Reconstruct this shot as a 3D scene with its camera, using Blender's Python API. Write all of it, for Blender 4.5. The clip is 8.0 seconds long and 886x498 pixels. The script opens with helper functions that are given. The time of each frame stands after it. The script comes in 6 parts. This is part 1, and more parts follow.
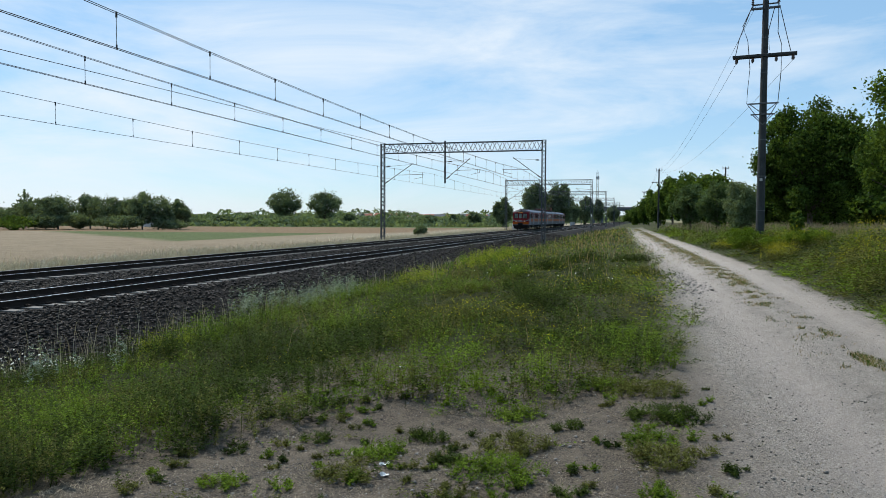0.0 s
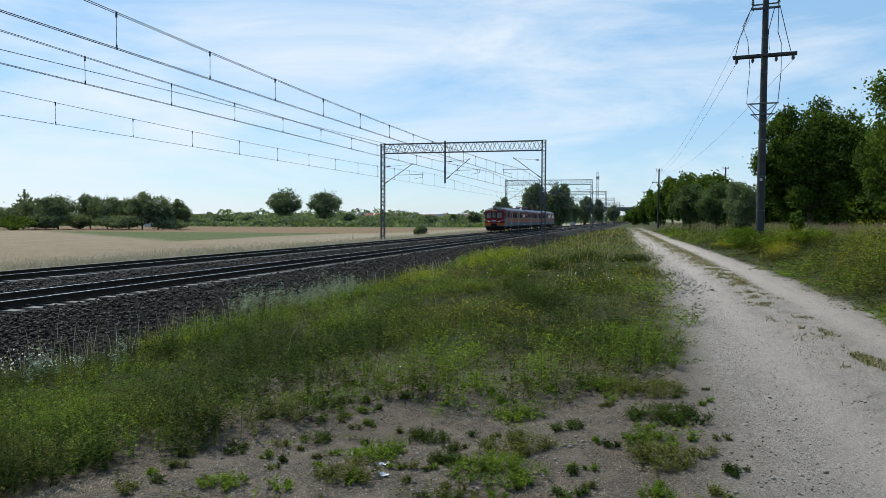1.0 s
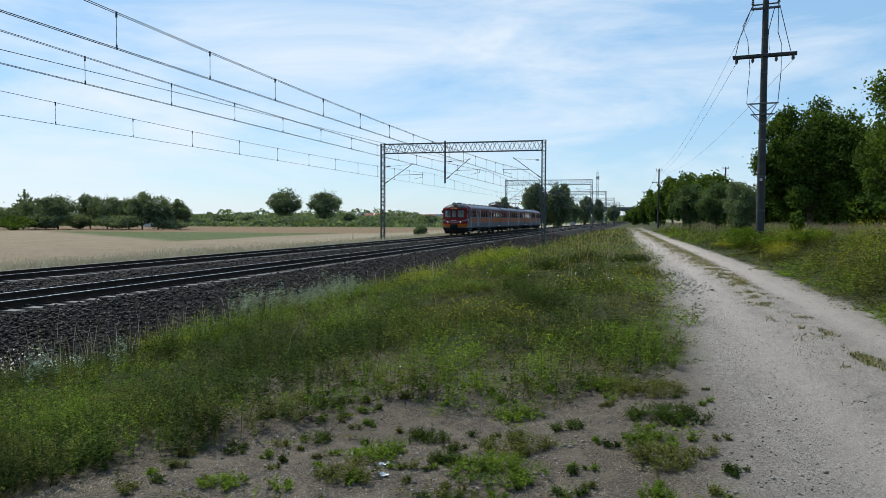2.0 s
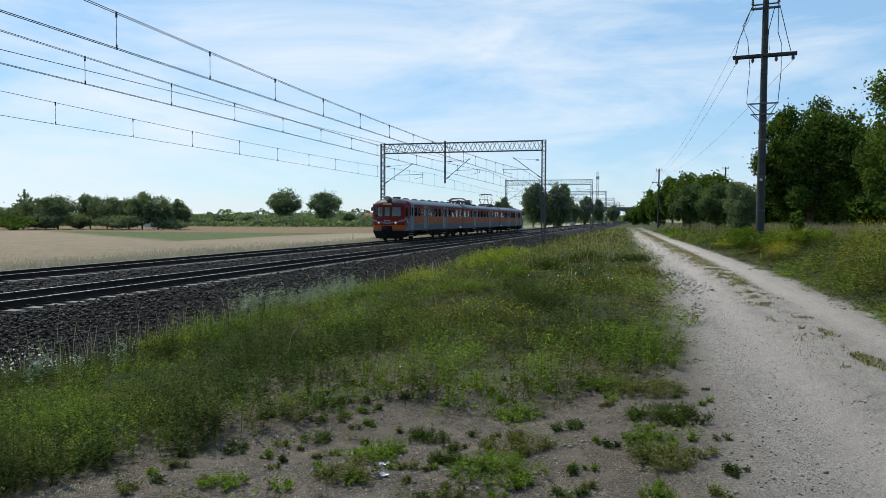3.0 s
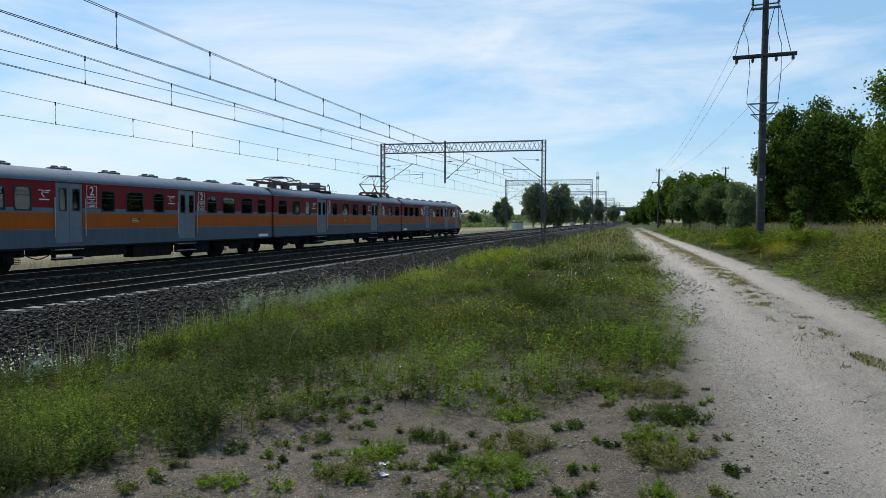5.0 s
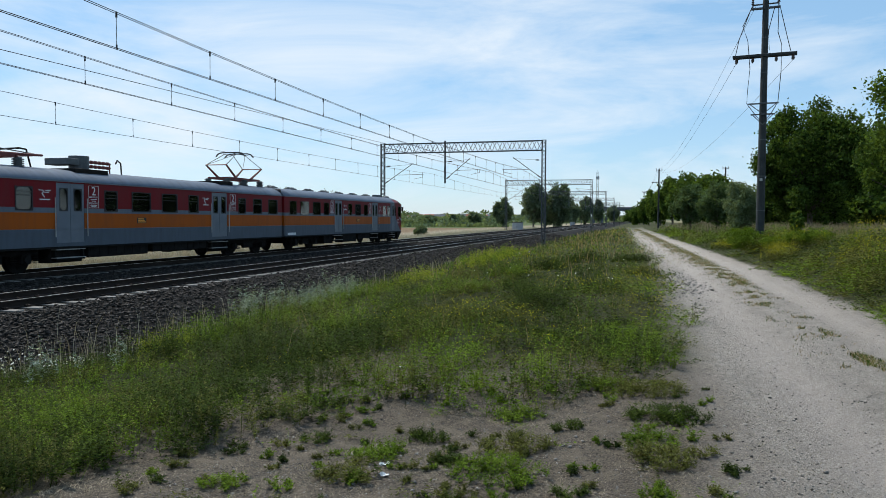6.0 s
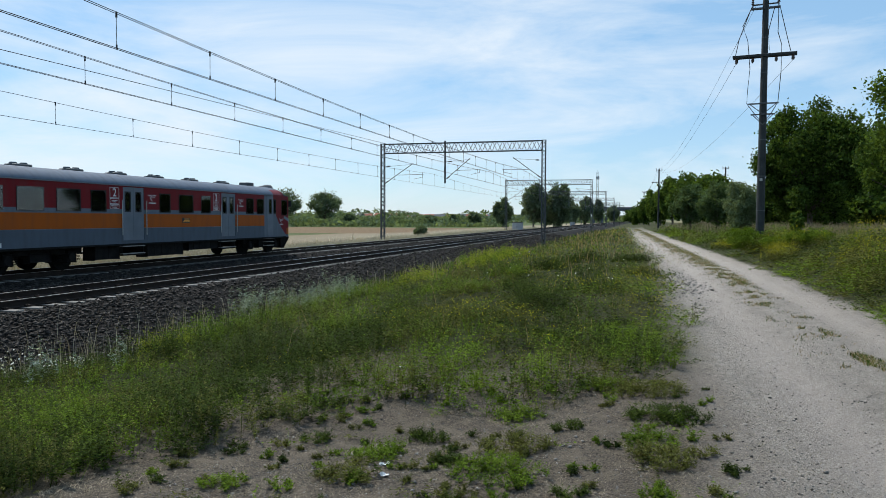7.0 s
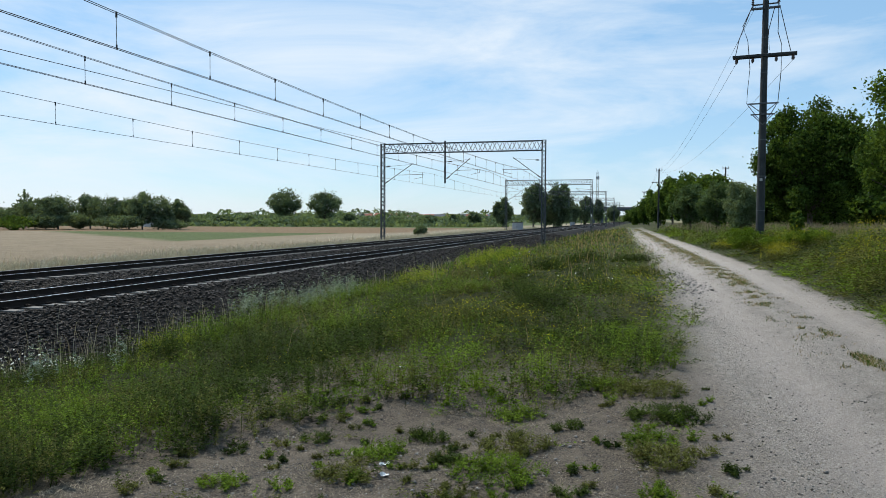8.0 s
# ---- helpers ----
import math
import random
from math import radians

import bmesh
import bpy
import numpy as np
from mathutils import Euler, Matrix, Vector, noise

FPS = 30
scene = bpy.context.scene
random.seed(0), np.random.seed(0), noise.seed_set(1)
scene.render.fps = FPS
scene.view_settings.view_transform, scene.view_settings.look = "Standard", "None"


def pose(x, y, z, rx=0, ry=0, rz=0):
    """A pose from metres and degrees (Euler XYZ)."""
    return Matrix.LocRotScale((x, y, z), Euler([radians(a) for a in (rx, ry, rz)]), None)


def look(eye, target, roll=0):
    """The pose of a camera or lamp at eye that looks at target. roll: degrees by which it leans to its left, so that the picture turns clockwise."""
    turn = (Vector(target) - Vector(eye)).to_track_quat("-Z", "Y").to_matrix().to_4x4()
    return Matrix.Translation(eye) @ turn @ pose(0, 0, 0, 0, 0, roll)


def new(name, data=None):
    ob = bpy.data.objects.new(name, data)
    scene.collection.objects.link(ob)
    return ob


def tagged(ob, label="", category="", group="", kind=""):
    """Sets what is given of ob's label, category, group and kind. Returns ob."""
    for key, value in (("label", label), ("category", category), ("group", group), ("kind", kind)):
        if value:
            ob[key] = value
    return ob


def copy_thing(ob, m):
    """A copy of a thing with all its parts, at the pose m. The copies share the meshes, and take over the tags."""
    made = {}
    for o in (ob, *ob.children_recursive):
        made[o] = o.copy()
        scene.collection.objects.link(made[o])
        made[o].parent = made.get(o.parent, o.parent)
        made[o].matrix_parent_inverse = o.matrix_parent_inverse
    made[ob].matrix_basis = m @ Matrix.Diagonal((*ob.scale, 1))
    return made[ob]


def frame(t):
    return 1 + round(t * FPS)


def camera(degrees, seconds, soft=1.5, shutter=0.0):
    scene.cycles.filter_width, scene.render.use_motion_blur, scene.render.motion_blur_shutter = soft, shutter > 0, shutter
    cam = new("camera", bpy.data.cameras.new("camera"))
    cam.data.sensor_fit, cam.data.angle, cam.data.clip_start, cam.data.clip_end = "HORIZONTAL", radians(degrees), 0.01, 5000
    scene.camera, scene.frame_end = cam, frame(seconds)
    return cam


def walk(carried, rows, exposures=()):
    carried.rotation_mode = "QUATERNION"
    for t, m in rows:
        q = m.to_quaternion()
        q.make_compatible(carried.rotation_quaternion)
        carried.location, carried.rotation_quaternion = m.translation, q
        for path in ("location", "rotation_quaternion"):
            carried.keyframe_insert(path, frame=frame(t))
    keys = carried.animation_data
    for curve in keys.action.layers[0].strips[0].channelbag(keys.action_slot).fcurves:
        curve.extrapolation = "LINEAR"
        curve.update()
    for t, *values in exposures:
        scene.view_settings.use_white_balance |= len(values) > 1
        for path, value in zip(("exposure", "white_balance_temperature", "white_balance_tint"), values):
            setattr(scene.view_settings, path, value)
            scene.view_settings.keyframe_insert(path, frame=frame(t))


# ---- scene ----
cam = camera(62.793, 8.0, soft=0.6)
EYE = Vector((0.0, 0.0, 1.867))
YAW, PITCH, ROLL = -0.2661, -0.0412, 0.22
AIM = EYE + Vector((math.sin(YAW) * math.cos(PITCH), math.cos(YAW) * math.cos(PITCH), math.sin(PITCH)))
STAND = look(EYE, AIM, ROLL)
walk(cam, [(0.0, STAND), (8.0, STAND)], exposures=[(0.0, 0.0), (8.0, 0.0)])

# ---- light ----
SUN_FROM = Vector((-0.62, 0.42, 1.05)).normalized()


def make_world():
    world = bpy.data.worlds.new("summer_sky")
    scene.world = world
    world.use_nodes = True
    nt = world.node_tree
    nt.nodes.clear()
    out = nt.nodes.new("ShaderNodeOutputWorld")
    bg = nt.nodes.new("ShaderNodeBackground")
    sky = nt.nodes.new("ShaderNodeTexSky")
    sky.sky_type, sky.sun_disc = "NISHITA", False
    sky.sun_elevation = math.asin(SUN_FROM.z)
    sky.sun_rotation = math.atan2(SUN_FROM.x, SUN_FROM.y)
    sky.air_density, sky.dust_density, sky.ozone_density = 1.0, 0.25, 2.5
    coord = nt.nodes.new("ShaderNodeTexCoord")
    stretch = nt.nodes.new("ShaderNodeMapping")
    stretch.inputs["Scale"].default_value = (1.6, 1.6, 7.0)
    stretch.inputs["Rotation"].default_value = (0.12, -0.1, 0.5)
    cloud = nt.nodes.new("ShaderNodeTexNoise")
    cloud.inputs["Scale"].default_value, cloud.inputs["Detail"].default_value = 1.6, 9
    cloud.inputs["Roughness"].default_value, cloud.inputs["Distortion"].default_value = 0.6, 0.5
    thin = nt.nodes.new("ShaderNodeMapRange")
    thin.inputs["From Min"].default_value, thin.inputs["From Max"].default_value = 0.44, 0.72
    thin.inputs["To Min"].default_value, thin.inputs["To Max"].default_value = 0.0, 0.85
    white = nt.nodes.new("ShaderNodeMix")
    white.data_type = "RGBA"
    white.inputs["B"].default_value = (6.4, 7.1, 7.8, 1)
    haze = nt.nodes.new("ShaderNodeMix")
    haze.data_type = "RGBA"
    haze.inputs["Factor"].default_value = 0.5
    haze.inputs["B"].default_value = (2.7, 5.05, 7.5, 1)
    nt.links.new(coord.outputs["Generated"], stretch.inputs["Vector"])
    nt.links.new(stretch.outputs["Vector"], cloud.inputs["Vector"])
    # the thin cloud thickens towards the fields beyond the line
    side = nt.nodes.new("ShaderNodeVectorMath")
    side.operation = "DOT_PRODUCT"
    side.inputs[1].default_value = (-0.69, 0.72, 0.1)
    bank = nt.nodes.new("ShaderNodeMapRange")
    bank.inputs["From Min"].default_value, bank.inputs["From Max"].default_value = 0.5, 1.0
    bank.inputs["To Min"].default_value, bank.inputs["To Max"].default_value = -0.04, 0.1
    more = nt.nodes.new("ShaderNodeMath")
    nt.links.new(coord.outputs["Generated"], side.inputs[0])
    nt.links.new(side.outputs["Value"], bank.inputs["Value"])
    nt.links.new(cloud.outputs["Fac"], more.inputs[0])
    nt.links.new(bank.outputs["Result"], more.inputs[1])
    nt.links.new(more.outputs["Value"], thin.inputs["Value"])
    nt.links.new(thin.outputs["Result"], white.inputs["Factor"])
    nt.links.new(sky.outputs["Color"], haze.inputs["A"])
    nt.links.new(haze.outputs["Result"], white.inputs["A"])
    nt.links.new(white.outputs["Result"], bg.inputs["Color"])
    bg.inputs["Strength"].default_value = 0.13
    nt.links.new(bg.outputs["Background"], out.inputs["Surface"])
    sun = new("sun", bpy.data.lights.new("sun", "SUN"))
    sun.data.energy, sun.data.angle, sun.data.color = 4.6, radians(0.55), (1.0, 0.95, 0.86)
    sun.matrix_world = look(SUN_FROM * 60, (0, 0, 0))


make_world()


# ---- materials ----
def mat(name, dark, light, rough=0.8, scale=8.0, bump=0.0, bump_scale=40.0, metal=0.0, fine=0.35, vary=0.0, spec=0.4):
    """A surface that wanders between two colours at two scales, with relief and, by piece, a spread of value."""
    m = bpy.data.materials.new(name)
    m.use_nodes = True
    nt = m.node_tree
    bsdf = nt.nodes["Principled BSDF"]
    coord = nt.nodes.new("ShaderNodeTexCoord")
    big, small = nt.nodes.new("ShaderNodeTexNoise"), nt.nodes.new("ShaderNodeTexNoise")
    big.inputs["Scale"].default_value, big.inputs["Detail"].default_value = scale, 6
    small.inputs["Scale"].default_value, small.inputs["Detail"].default_value = bump_scale, 5
    for n in (big, small):
        nt.links.new(coord.outputs["Object"], n.inputs["Vector"])
    both = nt.nodes.new("ShaderNodeMix")
    both.inputs["Factor"].default_value = fine
    nt.links.new(big.outputs["Fac"], both.inputs["A"])
    nt.links.new(small.outputs["Fac"], both.inputs["B"])
    spread = nt.nodes.new("ShaderNodeMapRange")
    spread.inputs["From Min"].default_value, spread.inputs["From Max"].default_value = 0.32, 0.68
    nt.links.new(both.outputs["Result"], spread.inputs["Value"])
    tone = nt.nodes.new("ShaderNodeMix")
    tone.data_type = "RGBA"
    tone.inputs["A"].default_value, tone.inputs["B"].default_value = (*dark, 1), (*light, 1)
    nt.links.new(spread.outputs["Result"], tone.inputs["Factor"])
    last = tone.outputs["Result"]
    if vary:
        geo = nt.nodes.new("ShaderNodeNewGeometry")
        hsv = nt.nodes.new("ShaderNodeHueSaturation")
        rng = nt.nodes.new("ShaderNodeMapRange")
        rng.inputs["To Min"].default_value, rng.inputs["To Max"].default_value = 1 - vary, 1 + vary
        nt.links.new(geo.outputs["Random Per Island"], rng.inputs["Value"])
        nt.links.new(rng.outputs["Result"], hsv.inputs["Value"])
        nt.links.new(last, hsv.inputs["Color"])
        last = hsv.outputs["Color"]
    nt.links.new(last, bsdf.inputs["Base Color"])
    bsdf.inputs["Roughness"].default_value = rough
    bsdf.inputs["Metallic"].default_value = metal
    bsdf.inputs["Specular IOR Level"].default_value = spec
    if bump:
        b = nt.nodes.new("ShaderNodeBump")
        b.inputs["Strength"].default_value, b.inputs["Distance"].default_value = bump, 0.02
        nt.links.new(small.outputs["Fac"], b.inputs["Height"])
        nt.links.new(b.outputs["Normal"], bsdf.inputs["Normal"])
    return m


def leaf_mat(name, dark, light, vary=0.35, through_light=0.35, scale=1.5, rough=0.8):
    """Foliage: a leaf surface that lets some light through, varied leaf by leaf."""
    m = mat(name, dark, light, rough, scale, vary=vary, bump_scale=20, spec=0.05)
    nt = m.node_tree
    bsdf, out = nt.nodes["Principled BSDF"], nt.nodes["Material Output"]
    trans, add = nt.nodes.new("ShaderNodeBsdfTranslucent"), nt.nodes.new("ShaderNodeMixShader")
    source = bsdf.inputs["Base Color"].links[0].from_socket
    warm = nt.nodes.new("ShaderNodeMix")
    warm.data_type, warm.blend_type = "RGBA", "MULTIPLY"
    warm.inputs["Factor"].default_value = 1
    warm.inputs["B"].default_value = (1.25, 1.2, 0.5, 1)
    nt.links.new(source, warm.inputs["A"])
    nt.links.new(warm.outputs["Result"], trans.inputs["Color"])
    add.inputs["Fac"].default_value = through_light
    nt.links.new(bsdf.outputs["BSDF"], add.inputs[1])
    nt.links.new(trans.outputs["BSDF"], add.inputs[2])
    nt.links.new(add.outputs["Shader"], out.inputs["Surface"])
    return m


def glow_mat(name, colour, strength):
    m = bpy.data.materials.new(name)
    m.use_nodes = True
    b = m.node_tree.nodes["Principled BSDF"]
    b.inputs["Base Color"].default_value = (*colour, 1)
    b.inputs["Emission Color"].default_value = (*colour, 1)
    b.inputs["Emission Strength"].default_value = strength
    return m


def pane_mat(name, tint, ior=1.5):
    """Tinted window glass: clear seen square on, mirror-like at a slant."""
    m = bpy.data.materials.new(name)
    m.use_nodes = True
    nt = m.node_tree
    nt.nodes.clear()
    out, mix = nt.nodes.new("ShaderNodeOutputMaterial"), nt.nodes.new("ShaderNodeMixShader")
    clear, gloss = nt.nodes.new("ShaderNodeBsdfTransparent"), nt.nodes.new("ShaderNodeBsdfGlossy")
    fres = nt.nodes.new("ShaderNodeFresnel")
    clear.inputs["Color"].default_value = (*tint, 1)
    gloss.inputs["Roughness"].default_value = 0.04
    fres.inputs["IOR"].default_value = ior
    nt.links.new(fres.outputs["Fac"], mix.inputs["Fac"])
    nt.links.new(clear.outputs["BSDF"], mix.inputs[1])
    nt.links.new(gloss.outputs["BSDF"], mix.inputs[2])
    nt.links.new(mix.outputs["Shader"], out.inputs["Surface"])
    return m


STEEL_DARK = mat("rusty_rail_steel", (0.014, 0.010, 0.008), (0.035, 0.024, 0.018), 0.85, 3, 0.3, 60, spec=0.2)
STEEL_WORN = mat("worn_rail_head", (0.45, 0.45, 0.46), (0.7, 0.7, 0.72), 0.28, 5, metal=1.0, bump_scale=30)
GALV = mat("weathered_grey_steel", (0.045, 0.05, 0.056), (0.095, 0.1, 0.106), 0.6, 2, 0.15, 30, metal=0.35)
WIRE = mat("dark_copper_wire", (0.03, 0.03, 0.035), (0.06, 0.055, 0.05), 0.5, 2, metal=0.4)
SLEEPER = mat("weathered_concrete", (0.11, 0.105, 0.098), (0.22, 0.208, 0.192), 0.9, 4, 0.4, 60)
STONE = mat("ballast_stone", (0.0055, 0.0047, 0.004), (0.05, 0.0425, 0.036), 0.75, 12, 0.4, 90, vary=0.8, spec=0.25)
CERAMIC = mat("brown_insulator", (0.05, 0.025, 0.015), (0.09, 0.05, 0.03), 0.25, 4)
POLE_WOOD = mat("tarred_pole_wood", (0.014, 0.018, 0.019), (0.038, 0.043, 0.044), 0.8, 3, 0.4, 25)
BLACK_IRON = mat("sooty_underframe", (0.006, 0.0055, 0.0055), (0.018, 0.016, 0.0145), 0.85, 4, 0.3, 30, spec=0.12)


# ---- building helpers ----
def mesh_obj(name, verts, faces, material, smooth=False):
    me = bpy.data.meshes.new(name)
    verts, faces = np.asarray(verts, dtype=np.float32), np.asarray(faces, dtype=np.int32)
    n, k = faces.shape
    me.vertices.add(len(verts))
    me.vertices.foreach_set("co", verts.ravel())
    me.loops.add(n * k)
    me.loops.foreach_set("vertex_index", faces.ravel())
    me.polygons.add(n)
    me.polygons.foreach_set("loop_start", np.arange(0, n * k, k, dtype=np.int32))
    me.polygons.foreach_set("loop_total", np.full(n, k, dtype=np.int32))
    if smooth:
        me.polygons.foreach_set("use_smooth", np.ones(n, dtype=bool))
    me.update(calc_edges=True)
    me.validate()
    me.materials.append(material)
    return new(name, me)


def part(name, bm, material, parent=None, label="", smooth=False):
    """One bmesh as one mesh object under a thing or under a part."""
    me = bpy.data.meshes.new(name)
    bmesh.ops.recalc_face_normals(bm, faces=bm.faces)
    if smooth:
        for f in bm.faces:
            f.smooth = True
    bm.to_mesh(me)
    bm.free()
    me.materials.append(material)
    ob = new(name, me)
    if parent is not None:
        ob.parent = parent
    return tagged(ob, label)


def box(bm, x0, x1, y0, y1, z0, z1, bevel=0.0):
    r = bmesh.ops.create_cube(bm, size=1.0)
    vs = r["verts"]
    for v in vs:
        v.co = Vector(((x0 + x1) / 2 + v.co.x * (x1 - x0), (y0 + y1) / 2 + v.co.y * (y1 - y0), (z0 + z1) / 2 + v.co.z * (z1 - z0)))
    if bevel:
        es = list({e for v in vs for e in v.link_edges})
        bmesh.ops.bevel(bm, geom=es, offset=bevel, segments=2, affect="EDGES", profile=0.5)
    return bm


def rod(bm, a, b, r, sides=6, r2=None):
    """A round bar from a to b, which may taper."""
    a, b = Vector(a), Vector(b)
    d = b - a
    m = Matrix.Translation((a + b) / 2) @ d.to_track_quat("Z", "Y").to_matrix().to_4x4()
    bmesh.ops.create_cone(bm, cap_ends=True, segments=sides, radius1=r, radius2=r if r2 is None else r2, depth=d.length, matrix=m)
    return bm


def tube(bm, pts, r, sides=5):
    """One round wire swept along a line of points."""
    rings = []
    for k, p in enumerate(pts):
        d = (pts[min(k + 1, len(pts) - 1)] - pts[max(k - 1, 0)]).to_track_quat("Z", "Y")
        rings.append([bm.verts.new(p + d @ Vector((r * math.cos(a), r * math.sin(a), 0))) for a in np.linspace(0, 2 * math.pi, sides, endpoint=False)])
    for a, b in zip(rings, rings[1:]):
        for k in range(sides):
            bm.faces.new((a[k], a[(k + 1) % sides], b[(k + 1) % sides], b[k]))
    bm.faces.new(rings[0])
    bm.faces.new(rings[-1])
    return bm


def bar(bm, a, b, w, h):
    """A flat bar of rectangular section from a to b."""
    a, b = Vector(a), Vector(b)
    d = b - a
    m = Matrix.Translation((a + b) / 2) @ d.to_track_quat("Z", "X").to_matrix().to_4x4() @ Matrix.Diagonal((w, h, d.length, 1))
    bmesh.ops.create_cube(bm, size=1.0, matrix=m)
    return bm


def thing(name, label, category, group="", kind="", at=None):
    ob = new(name)
    ob.empty_display_size = 0.2
    if at is not None:
        ob.matrix_world = at
    return tagged(ob, label, category, group, kind)


# ---- ground ----
X_NEAR, X_FAR = -14.42, -20.666
PROFILE = ((-4000, -1.6), (-400, -1.5), (-60, -1.15), (-30, -0.85), (-24.6, -0.72), (-22.6, -0.24), (-21.9, -0.2), (-19.4, -0.2), (-18.2, -0.3),
           (-16.6, -0.3), (-15.7, -0.2), (-13.1, -0.2), (-12.7, -0.23), (-10.2, -0.78), (-9.3, -0.74), (-6.0, -0.28), (-2.0, 0.08), (0.4, 0.15),
           (1.0, 0.17), (4.1, 0.17), (5.4, 0.44), (7.0, 0.78), (9.0, 0.95), (14.0, 1.0), (40.0, 1.0), (400, 1.0), (4000, 1.0))
PX, PZ = [p[0] for p in PROFILE], [p[1] for p in PROFILE]


def lane_shift(y):
    """How far the farm track has swung towards the line at y."""
    return -0.03 * np.clip(np.asarray(y, float) - 26.0, 0.0, 120.0)


def ground_z(x, y):
    """Height of the ground, from the section across the line with soft waves on the verges."""
    x, y = np.asarray(x, float), np.asarray(y, float)
    z = np.interp(x, PX, PZ)
    soft = np.clip((x + 10.5) / 2, 0, 1) * np.clip((0.8 - x) / 1.5, 0, 1) + np.clip((x - 4.6) / 2, 0, 1) * np.clip((40 - x) / 20, 0, 1)
    z = z + soft * (0.06 * np.sin(x * 1.3 + 0.7 * np.sin(y * 0.4)) + 0.05 * np.sin(y * 0.9 + x * 0.5) + 0.03 * np.sin(y * 2.3 - x * 1.7))
    u = x - lane_shift(y)
    on_path = np.clip((u - 0.6) / 0.5, 0, 1) * np.clip((4.4 - u) / 0.5, 0, 1)
    return z + on_path * 0.035 * (np.cos((u - 2.5) * 2 * np.pi / 1.7) - 0.3)


def ground_mat():
    m = bpy.data.materials.new("ground_cover")
    m.use_nodes = True
    nt = m.node_tree
    bsdf = nt.nodes["Principled BSDF"]
    bsdf.inputs["Roughness"].default_value = 0.95
    bsdf.inputs["Specular IOR Level"].default_value = 0.15
    L = nt.links.new
    geo = nt.nodes.new("ShaderNodeTexCoord")
    sep = nt.nodes.new("ShaderNodeSeparateXYZ")
    L(geo.outputs["Object"], sep.inputs["Vector"])

    def noise_at(scale, detail=5, rough=0.55):
        n = nt.nodes.new("ShaderNodeTexNoise")
        n.inputs["Scale"].default_value, n.inputs["Detail"].default_value, n.inputs["Roughness"].default_value = scale, detail, rough
        L(geo.outputs["Object"], n.inputs["Vector"])
        return n.outputs["Fac"]

    def math_(op, a, b=None):
        n = nt.nodes.new("ShaderNodeMath")
        n.operation = op
        for s, v in zip(n.inputs, (a, b)):
            if v is None:
                continue
            if isinstance(v, (int, float)):
                s.default_value = v
            else:
                L(v, s)
        return n.outputs["Value"]

    def ramp(v, a, b):
        n = nt.nodes.new("ShaderNodeMapRange")
        n.inputs["From Min"].default_value, n.inputs["From Max"].default_value = a, b
        L(v, n.inputs["Value"])
        return n.outputs["Result"]

    def mix(f, a, b):
        n = nt.nodes.new("ShaderNodeMix")
        n.data_type = "RGBA"
        if isinstance(f, (int, float)):
            n.inputs["Factor"].default_value = f
        else:
            L(f, n.inputs["Factor"])
        for k, v in (("A", a), ("B", b)):
            if isinstance(v, tuple):
                n.inputs[k].default_value = (*v, 1)
            else:
                L(v, n.inputs[k])
        return n.outputs["Result"]

    wob = math_("MULTIPLY", math_("SUBTRACT", noise_at(0.6, 6), 0.5), 1.6)
    x = math_("ADD", sep.outputs["X"], wob)
    y = sep.outputs["Y"]
    far_x = math_("ADD", sep.outputs["X"], math_("MULTIPLY", math_("SUBTRACT", noise_at(0.03, 3), 0.5), 20.0))
    fine, grit, mid, wide = noise_at(60, 6, 0.7), noise_at(220, 4, 0.7), noise_at(4, 6), noise_at(0.25, 5)
    # sandy, stony track
    sand = mix(ramp(fine, 0.36, 0.66), (0.195, 0.174, 0.152), (0.57, 0.513, 0.45))
    sand = mix(math_("MULTIPLY", ramp(mid, 0.45, 0.75), 0.55), sand, (0.25, 0.23, 0.2))
    sand = mix(math_("MULTIPLY", ramp(grit, 0.58, 0.72), 0.85), sand, (0.1, 0.095, 0.09))
    long = nt.nodes.new("ShaderNodeMapping")
    long.inputs["Scale"].default_value = (4.0, 0.22, 1.0)
    L(geo.outputs["Object"], long.inputs["Vector"])
    ruts = nt.nodes.new("ShaderNodeTexNoise")
    ruts.inputs["Scale"].default_value, ruts.inputs["Detail"].default_value, ruts.inputs["Roughness"].default_value = 1.0, 7, 0.65
    L(long.outputs["Vector"], ruts.inputs["Vector"])
    sand = mix(math_("MULTIPLY", ramp(ruts.outputs["Fac"], 0.5, 0.72), 0.5), sand, (0.2, 0.185, 0.165))
    sand = mix(math_("MULTIPLY", ramp(noise_at(18, 4, 0.6), 0.55, 0.72), 0.4), sand, (0.16, 0.145, 0.125))
    # bare dry soil with straw
    soil = mix(ramp(fine, 0.36, 0.66), (0.036, 0.03, 0.023), (0.26, 0.219, 0.173))
    soil = mix(math_("MULTIPLY", ramp(mid, 0.5, 0.75), 0.6), soil, (0.3, 0.25, 0.192))
    # dark soil and litter, darkened further for shade in gaps between the weeds
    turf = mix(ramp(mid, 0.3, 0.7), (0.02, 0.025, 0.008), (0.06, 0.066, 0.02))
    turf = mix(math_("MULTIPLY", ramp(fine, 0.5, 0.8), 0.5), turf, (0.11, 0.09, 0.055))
    # ballast bed, coloured near black for the shade in gaps between stones
    shaded_rock = mix(ramp(fine, 0.35, 0.7), (0.006, 0.0055, 0.005), (0.02, 0.0185, 0.017))
    wheat = mix(ramp(noise_at(1.1, 7, 0.65), 0.3, 0.7), (0.15, 0.119, 0.079), (0.24, 0.194, 0.131))
    wheat = mix(math_("MULTIPLY", ramp(wide, 0.4, 0.7), 0.4), wheat, (0.27, 0.219, 0.15))
